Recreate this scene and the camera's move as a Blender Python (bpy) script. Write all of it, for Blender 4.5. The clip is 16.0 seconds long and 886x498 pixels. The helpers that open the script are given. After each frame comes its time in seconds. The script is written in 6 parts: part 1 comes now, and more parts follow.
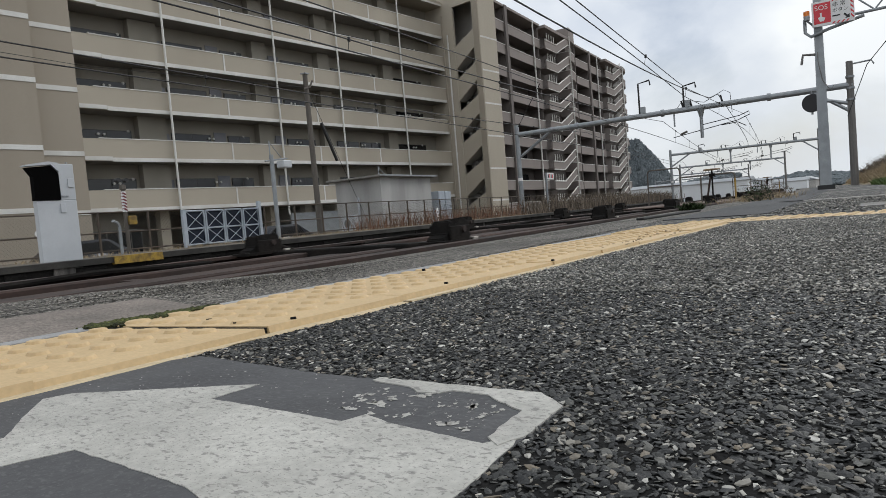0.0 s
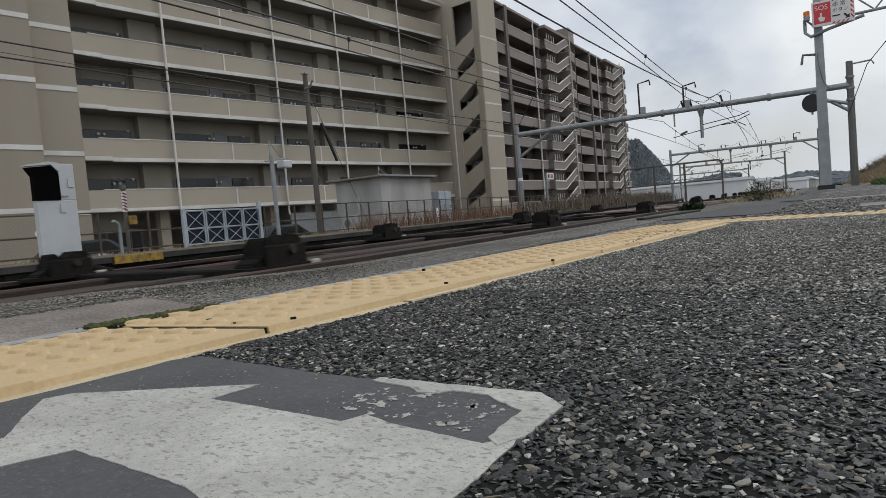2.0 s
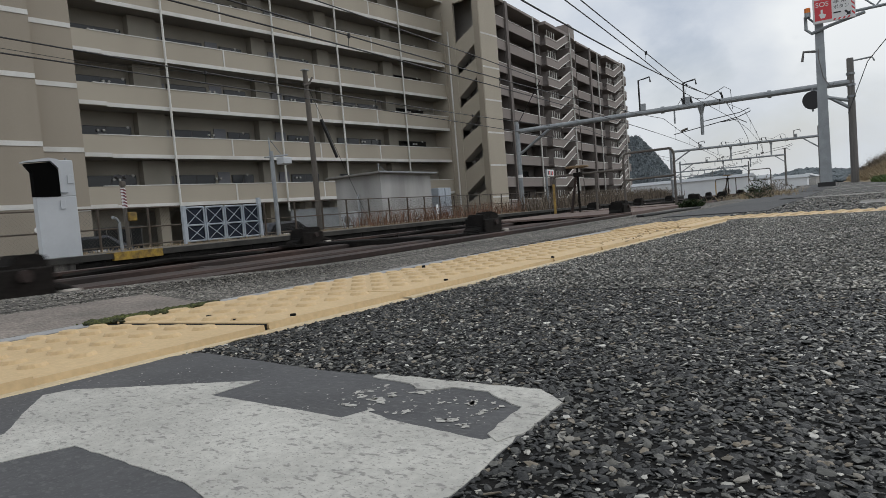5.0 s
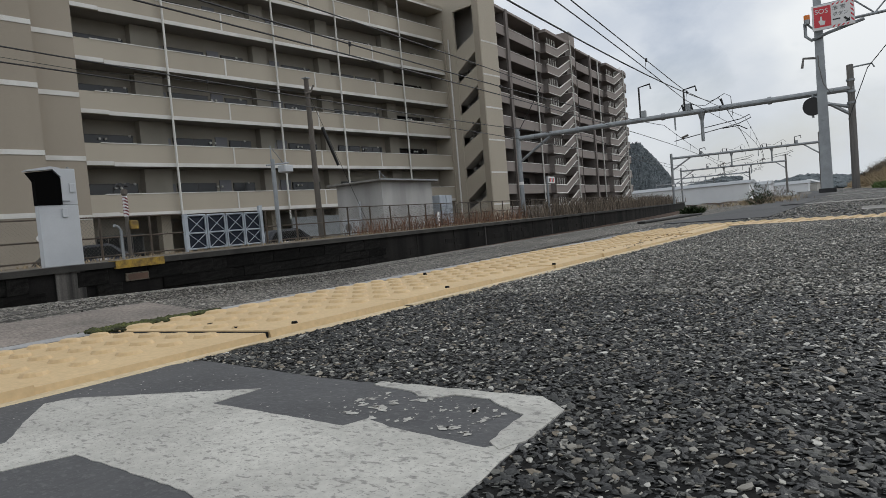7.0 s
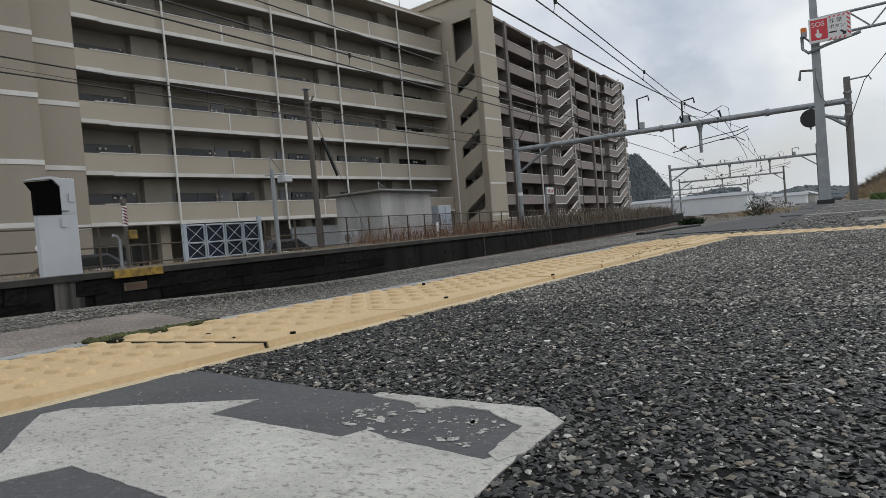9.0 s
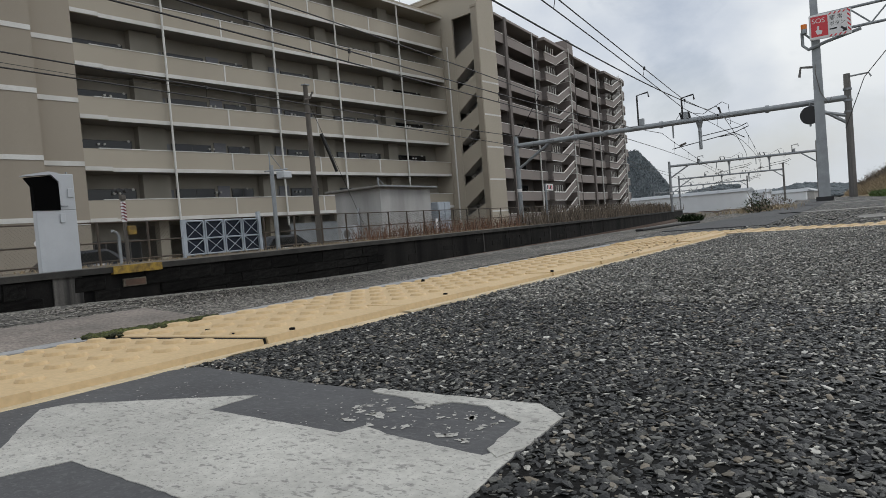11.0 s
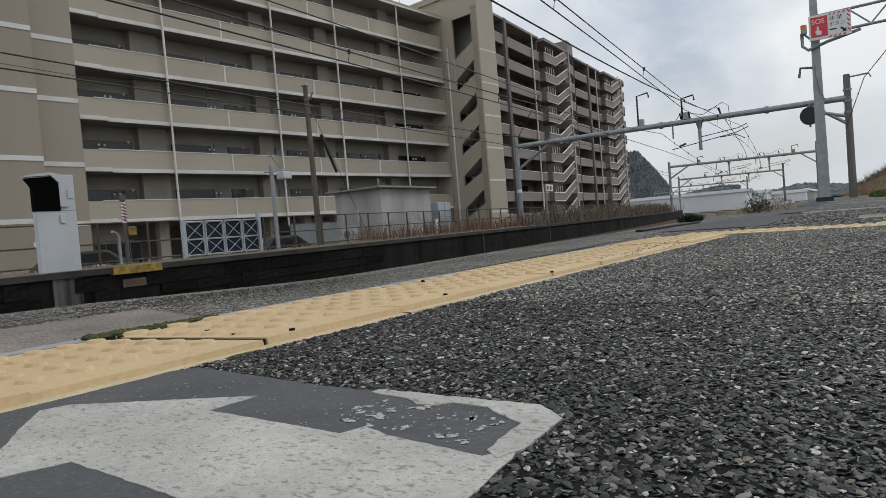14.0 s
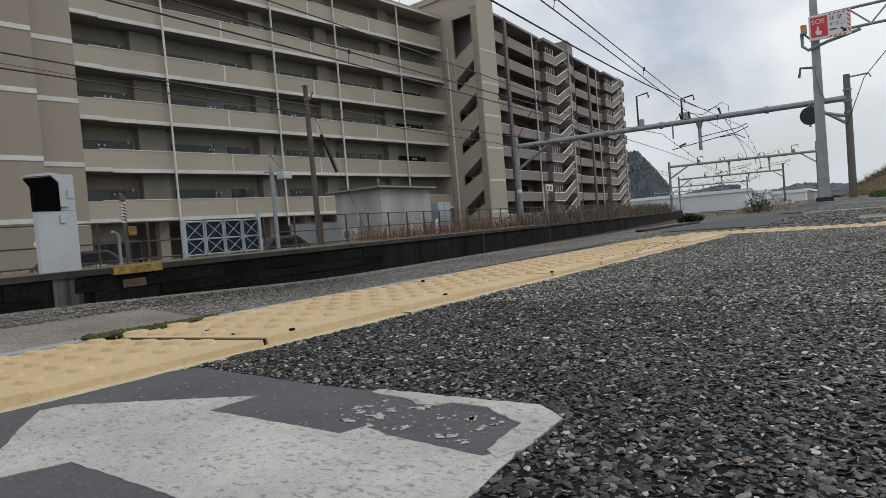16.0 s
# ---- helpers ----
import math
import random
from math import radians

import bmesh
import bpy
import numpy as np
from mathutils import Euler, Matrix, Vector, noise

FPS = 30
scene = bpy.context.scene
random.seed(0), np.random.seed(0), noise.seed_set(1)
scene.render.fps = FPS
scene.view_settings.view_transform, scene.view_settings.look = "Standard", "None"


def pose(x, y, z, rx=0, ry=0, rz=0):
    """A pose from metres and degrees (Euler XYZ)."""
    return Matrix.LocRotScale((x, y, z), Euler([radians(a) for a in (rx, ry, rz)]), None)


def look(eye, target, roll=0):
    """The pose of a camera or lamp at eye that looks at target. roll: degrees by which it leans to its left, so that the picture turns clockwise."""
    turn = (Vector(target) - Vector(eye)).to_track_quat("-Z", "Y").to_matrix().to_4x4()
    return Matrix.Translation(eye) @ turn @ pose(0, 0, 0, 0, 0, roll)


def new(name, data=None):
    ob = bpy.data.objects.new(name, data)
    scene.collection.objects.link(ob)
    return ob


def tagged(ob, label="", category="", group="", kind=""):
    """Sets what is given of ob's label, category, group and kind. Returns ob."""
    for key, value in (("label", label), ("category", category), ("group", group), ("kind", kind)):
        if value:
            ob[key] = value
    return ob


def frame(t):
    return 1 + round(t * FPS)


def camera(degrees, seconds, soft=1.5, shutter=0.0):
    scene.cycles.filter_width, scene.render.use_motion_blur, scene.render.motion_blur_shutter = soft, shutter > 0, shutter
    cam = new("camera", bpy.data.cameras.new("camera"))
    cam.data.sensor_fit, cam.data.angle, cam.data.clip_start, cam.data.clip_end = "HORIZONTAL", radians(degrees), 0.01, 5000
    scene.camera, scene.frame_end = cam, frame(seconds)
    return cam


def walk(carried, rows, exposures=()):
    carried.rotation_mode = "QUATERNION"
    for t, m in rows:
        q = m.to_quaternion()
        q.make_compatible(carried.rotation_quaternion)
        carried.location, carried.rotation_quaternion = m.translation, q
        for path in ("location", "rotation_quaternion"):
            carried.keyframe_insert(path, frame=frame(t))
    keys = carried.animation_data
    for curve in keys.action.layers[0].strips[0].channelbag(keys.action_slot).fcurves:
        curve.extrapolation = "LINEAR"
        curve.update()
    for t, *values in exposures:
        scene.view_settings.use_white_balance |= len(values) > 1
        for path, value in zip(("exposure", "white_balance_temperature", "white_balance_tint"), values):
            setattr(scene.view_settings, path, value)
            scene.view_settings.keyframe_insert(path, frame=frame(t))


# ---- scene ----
EYE_H = 0.15
TURNS = [(0, 87.063, 4.799, -52.397), (0.5, 86.989, 4.801, -52.396), (1, 86.926, 4.848, -52.395), (1.5, 87.079, 4.838, -52.378),
         (2, 87.063, 4.799, -52.397), (2.5, 87.020, 4.760, -52.398), (3, 87.063, 4.799, -52.397), (3.5, 86.989, 4.801, -52.396),
         (4, 86.726, 4.754, -52.414), (6.5, 87.146, 4.798, -52.328), (7, 87.434, 4.909, -52.297), (7.5, 87.235, 4.700, -52.400),
         (8, 87.081, 4.784, -52.396), (8.5, 88.235, 4.900, -52.425), (9, 88.383, 4.780, -52.394), (9.2, 88.361, 4.700, -52.400),
         (11.5, 88.025, 4.690, -52.457), (12, 88.072, 4.690, -52.457), (12.5, 88.247, 4.690, -52.432), (13, 88.203, 4.680, -52.441),
         (13.5, 88.148, 4.690, -52.457), (14, 88.094, 4.697, -52.456), (15, 88.094, 4.697, -52.456), (16, 88.094, 4.697, -52.456)]
cam = camera(70.5, 16.0, soft=0.6, shutter=0.04)
walk(cam, [(t, pose(0, 0, EYE_H, rx, ry, rz)) for t, rx, ry, rz in TURNS],
     [(0, -0.16, 6200, 9), (0.25, -0.24, 6200, 9), (0.6, -0.32, 6200, 9), (1.2, -0.35, 6200, 9), (16, -0.35, 6200, 9)])

# ---- light: hazy overcast, the brightest sky ahead and to the right ----
SUN_ELEV, SUN_HEAD = radians(40), radians(-27)   # heading from +x towards +y
sun_data = bpy.data.lights.new("sun", "SUN")
sun_data.energy, sun_data.angle, sun_data.color = 1.1, radians(18), (1.0, 0.96, 0.91)
sun = new("sun", sun_data)
sun.matrix_world = look((0, 0, 30), (-math.cos(SUN_HEAD) * math.cos(SUN_ELEV), -math.sin(SUN_HEAD) * math.cos(SUN_ELEV), 30 - math.sin(SUN_ELEV)))


def make_world():
    w = bpy.data.worlds.new("hazy_sky")
    scene.world = w
    w.use_nodes = True
    nt = w.node_tree
    nd, ln = nt.nodes, nt.links
    nd.clear()
    out, bg = nd.new("ShaderNodeOutputWorld"), nd.new("ShaderNodeBackground")
    sky = nd.new("ShaderNodeTexSky")
    sky.sky_type, sky.sun_disc = "NISHITA", False
    sky.sun_elevation, sky.sun_rotation = SUN_ELEV, math.pi / 2 - SUN_HEAD
    sky.air_density, sky.dust_density = 1.0, 3.0
    tone = nd.new("ShaderNodeMix")
    tone.data_type, tone.blend_type = "RGBA", "MULTIPLY"
    tone.inputs[0].default_value = 1.0
    ln.new(sky.outputs[0], tone.inputs[6])
    tone.inputs[7].default_value = (SKY_GAIN, SKY_GAIN, SKY_GAIN, 1)
    co = nd.new("ShaderNodeTexCoord")
    mp = nd.new("ShaderNodeMapping")
    mp.inputs["Scale"].default_value = (1.0, 1.0, 1.6)
    mp.inputs["Location"].default_value = (0.35, 0.2, 0.1)
    ln.new(co.outputs["Generated"], mp.inputs[0])
    n1 = nd.new("ShaderNodeTexNoise")
    n1.inputs["Scale"].default_value, n1.inputs["Detail"].default_value, n1.inputs["Roughness"].default_value = 3.0, 7, 0.55
    n1.inputs["Distortion"].default_value = 0.3
    ln.new(mp.outputs[0], n1.inputs["Vector"])
    cover = nd.new("ShaderNodeMapRange")
    cover.inputs[1].default_value, cover.inputs[2].default_value = 0.28, 0.46
    ln.new(n1.outputs[0], cover.inputs[0])
    n2 = nd.new("ShaderNodeTexNoise")
    n2.inputs["Scale"].default_value, n2.inputs["Detail"].default_value = 3.6, 6
    ln.new(mp.outputs[0], n2.inputs["Vector"])
    shade = nd.new("ShaderNodeValToRGB")
    shade.color_ramp.elements[0].position, shade.color_ramp.elements[0].color = 0.34, (0.79, 0.83, 0.895, 1)
    shade.color_ramp.elements[1].position, shade.color_ramp.elements[1].color = 0.58, (1.12, 1.12, 1.1, 1)
    ln.new(n2.outputs[0], shade.inputs[0])
    # brighter and whiter towards the horizon
    sep = nd.new("ShaderNodeSeparateXYZ")
    ln.new(co.outputs["Generated"], sep.inputs[0])
    low = nd.new("ShaderNodeMapRange")
    low.inputs[1].default_value, low.inputs[2].default_value = 0.0, 0.22
    low.inputs[3].default_value, low.inputs[4].default_value = 0.85, 0.0
    ln.new(sep.outputs[2], low.inputs[0])
    mix1, mix2 = nd.new("ShaderNodeMix"), nd.new("ShaderNodeMix")
    for m in (mix1, mix2):
        m.data_type = "RGBA"
    ln.new(cover.outputs[0], mix1.inputs[0])
    ln.new(tone.outputs[2], mix1.inputs[6])
    ln.new(shade.outputs[0], mix1.inputs[7])
    ln.new(low.outputs[0], mix2.inputs[0])
    ln.new(mix1.outputs[2], mix2.inputs[6])
    mix2.inputs[7].default_value = (0.86, 0.87, 0.86, 1)
    ln.new(mix2.outputs[2], bg.inputs[0])
    bg.inputs[1].default_value = 1.0
    ln.new(bg.outputs[0], out.inputs[0])


SKY_GAIN = 0.10
make_world()


# ---- materials ----
def mat(name, c1, c2=None, rough=0.8, metal=0.0, big=0.6, fine=60.0, bump=0.25, grit=0.25, dist=0.004, streak=0.0, island=0.0, each=0.0):
    """Colour c1 to c2 in patches of about 1/big metres, fine grain on top, relief from the grain, streaks run down walls."""
    m = bpy.data.materials.new(name)
    m.use_nodes = True
    nt = m.node_tree
    nd, ln = nt.nodes, nt.links
    bs = nd["Principled BSDF"]
    bs.inputs["Roughness"].default_value, bs.inputs["Metallic"].default_value = rough, metal
    c2 = c2 or tuple(v * 0.72 for v in c1)
    co = nd.new("ShaderNodeTexCoord")
    a, b = nd.new("ShaderNodeTexNoise"), nd.new("ShaderNodeTexNoise")
    a.inputs["Scale"].default_value, a.inputs["Detail"].default_value = big, 6
    b.inputs["Scale"].default_value, b.inputs["Detail"].default_value = fine, 4
    ln.new(co.outputs["Object"], b.inputs["Vector"])
    if streak:
        mp = nd.new("ShaderNodeMapping")
        mp.inputs["Scale"].default_value = (streak, streak, 0.18)
        ln.new(co.outputs["Object"], mp.inputs[0])
        ln.new(mp.outputs[0], a.inputs["Vector"])
    else:
        ln.new(co.outputs["Object"], a.inputs["Vector"])
    r = nd.new("ShaderNodeMapRange")
    r.inputs[1].default_value, r.inputs[2].default_value = 0.35, 0.65
    ln.new(a.outputs[0], r.inputs[0])
    mx = nd.new("ShaderNodeMix")
    mx.data_type = "RGBA"
    mx.inputs[6].default_value, mx.inputs[7].default_value = (*c1, 1), (*c2, 1)
    ln.new(r.outputs[0], mx.inputs[0])
    g = nd.new("ShaderNodeMapRange")
    g.inputs[1].default_value, g.inputs[2].default_value = 0.25, 0.75
    g.inputs[3].default_value, g.inputs[4].default_value = 1 - grit, 1 + grit
    ln.new(b.outputs[0], g.inputs[0])
    hs = nd.new("ShaderNodeHueSaturation")
    ln.new(g.outputs[0], hs.inputs["Value"])
    ln.new(mx.outputs[2], hs.inputs["Color"])
    last = hs.outputs[0]
    if island:
        ge = nd.new("ShaderNodeNewGeometry")
        ir = nd.new("ShaderNodeMapRange")
        ir.inputs[3].default_value, ir.inputs[4].default_value = 1 - island, 1 + island
        ln.new(ge.outputs["Random Per Island"], ir.inputs[0])
        h2 = nd.new("ShaderNodeHueSaturation")
        ln.new(ir.outputs[0], h2.inputs["Value"])
        ln.new(last, h2.inputs["Color"])
        last = h2.outputs[0]
    if each:
        oi = nd.new("ShaderNodeObjectInfo")
        er = nd.new("ShaderNodeMapRange")
        er.inputs[3].default_value, er.inputs[4].default_value = 1 - each, 1 + each
        ln.new(oi.outputs["Random"], er.inputs[0])
        h3 = nd.new("ShaderNodeHueSaturation")
        ln.new(er.outputs[0], h3.inputs["Value"])
        ln.new(last, h3.inputs["Color"])
        last = h3.outputs[0]
    ln.new(last, bs.inputs["Base Color"])
    if bump:
        bp = nd.new("ShaderNodeBump")
        bp.inputs["Strength"].default_value, bp.inputs["Distance"].default_value = bump, dist
        ln.new(b.outputs[0], bp.inputs["Height"])
        ln.new(bp.outputs[0], bs.inputs["Normal"])
    return m


def plain(name, c, rough=0.5, metal=0.0, emit=0.0):
    m = bpy.data.materials.new(name)
    m.use_nodes = True
    bs = m.node_tree.nodes["Principled BSDF"]
    bs.inputs["Base Color"].default_value = (*c, 1)
    bs.inputs["Roughness"].default_value, bs.inputs["Metallic"].default_value = rough, metal
    if rough >= 1.0:
        bs.inputs["Specular IOR Level"].default_value = 0.05
    if emit:
        bs.inputs["Emission Color"].default_value, bs.inputs["Emission Strength"].default_value = (*c, 1), emit
    return m


STONE_TONES = ((0.0, (0.008, 0.0085, 0.0095)), (0.45, (0.017, 0.0176, 0.0175)), (0.70, (0.042, 0.043, 0.040)), (0.84, (0.12, 0.117, 0.103)), (0.90, (0.19, 0.155, 0.11)), (0.955, (0.30, 0.29, 0.26)), (1.0, (0.62, 0.60, 0.55)))
EDGE_TONES = ((0.0, (0.012, 0.0115, 0.010)), (0.4, (0.060, 0.055, 0.047)), (0.75, (0.15, 0.138, 0.118)), (1.0, (0.36, 0.335, 0.295)))


def chips(name, scale, rough, tones=STONE_TONES):
    """Stone chips in many greys: cell by cell for a surface (scale above 0), or piece by piece for loose stones."""
    m = bpy.data.materials.new(name)
    m.use_nodes = True
    nt = m.node_tree
    nd, ln = nt.nodes, nt.links
    bs = nd["Principled BSDF"]
    bs.inputs["Roughness"].default_value = rough
    co = nd.new("ShaderNodeTexCoord")
    ramp = nd.new("ShaderNodeValToRGB")
    el = ramp.color_ramp.elements
    while len(el) < len(tones):
        el.new(0.5)
    for e, (p, c) in zip(el, tones):
        e.position, e.color = p, (*c, 1)
    nz = nd.new("ShaderNodeTexNoise")
    nz.inputs["Scale"].default_value, nz.inputs["Detail"].default_value = 320, 3
    ln.new(co.outputs["Object"], nz.inputs["Vector"])
    bp = nd.new("ShaderNodeBump")
    hs = nd.new("ShaderNodeHueSaturation")
    wide = nd.new("ShaderNodeTexNoise")
    wide.inputs["Scale"].default_value, wide.inputs["Detail"].default_value = 1.7, 5
    ln.new(co.outputs["Object"], wide.inputs["Vector"])
    wr = nd.new("ShaderNodeMapRange")
    wr.inputs[1].default_value, wr.inputs[2].default_value, wr.inputs[3].default_value, wr.inputs[4].default_value = 0.3, 0.7, 0.7, 1.3
    ln.new(wide.outputs[0], wr.inputs[0])
    ln.new(wr.outputs[0], hs.inputs["Value"])
    if scale:
        v = nd.new("ShaderNodeTexVoronoi")
        v.inputs["Scale"].default_value = scale
        ln.new(co.outputs["Object"], v.inputs["Vector"])
        sp = nd.new("ShaderNodeSeparateColor")
        ln.new(v.outputs["Color"], sp.inputs[0])
        ln.new(sp.outputs[0], ramp.inputs[0])
        inv = nd.new("ShaderNodeMath")
        inv.operation, inv.inputs[0].default_value = "SUBTRACT", 1.0
        ln.new(v.outputs["Distance"], inv.inputs[1])
        ln.new(inv.outputs[0], bp.inputs["Height"])
        bp.inputs["Strength"].default_value, bp.inputs["Distance"].default_value = 1.0, 0.6 / scale
    else:
        ge = nd.new("ShaderNodeNewGeometry")
        ln.new(ge.outputs["Random Per Island"], ramp.inputs[0])
        ln.new(nz.outputs[0], bp.inputs["Height"])
        bp.inputs["Strength"].default_value, bp.inputs["Distance"].default_value = 0.5, 0.002
    ln.new(ramp.outputs[0], hs.inputs["Color"])
    ln.new(hs.outputs[0], bs.inputs["Base Color"])
    ln.new(bp.outputs[0], bs.inputs["Normal"])
    return m


def worn(name, c1, c2, pit):
    """Trodden paint: blotches, long scuffs and small dark pits."""
    m = mat(name, c1, c2, 0.7, big=9, fine=150, bump=0.3, grit=0.14, dist=0.0015)
    nt = m.node_tree
    nd, ln = nt.nodes, nt.links
    bs = nd["Principled BSDF"]
    src = bs.inputs["Base Color"].links[0].from_socket
    co = nd.new("ShaderNodeTexCoord")
    last = src
    for scale, stretch, lo, hi, most in ((240, 0.45, 0.58, 0.65, 0.6), (90, 0.4, 0.62, 0.74, 0.3), (520, 0.8, 0.58, 0.65, 0.5), (14, 0.7, 0.5, 0.75, 0.22)):
        mp = nd.new("ShaderNodeMapping")
        mp.inputs["Scale"].default_value = (1.0, stretch, 1.0)
        mp.inputs["Rotation"].default_value = (0, 0, 0.5)
        ln.new(co.outputs["Object"], mp.inputs[0])
        n = nd.new("ShaderNodeTexNoise")
        n.inputs["Scale"].default_value, n.inputs["Detail"].default_value = scale, 5
        ln.new(mp.outputs[0], n.inputs["Vector"])
        r = nd.new("ShaderNodeMapRange")
        r.inputs[1].default_value, r.inputs[2].default_value, r.inputs[4].default_value = lo, hi, most
        ln.new(n.outputs[0], r.inputs[0])
        mx = nd.new("ShaderNodeMix")
        mx.data_type = "RGBA"
        ln.new(r.outputs[0], mx.inputs[0])
        ln.new(last, mx.inputs[6])
        mx.inputs[7].default_value = (*pit, 1)
        last = mx.outputs[2]
    ln.new(last, bs.inputs["Base Color"])
    return m


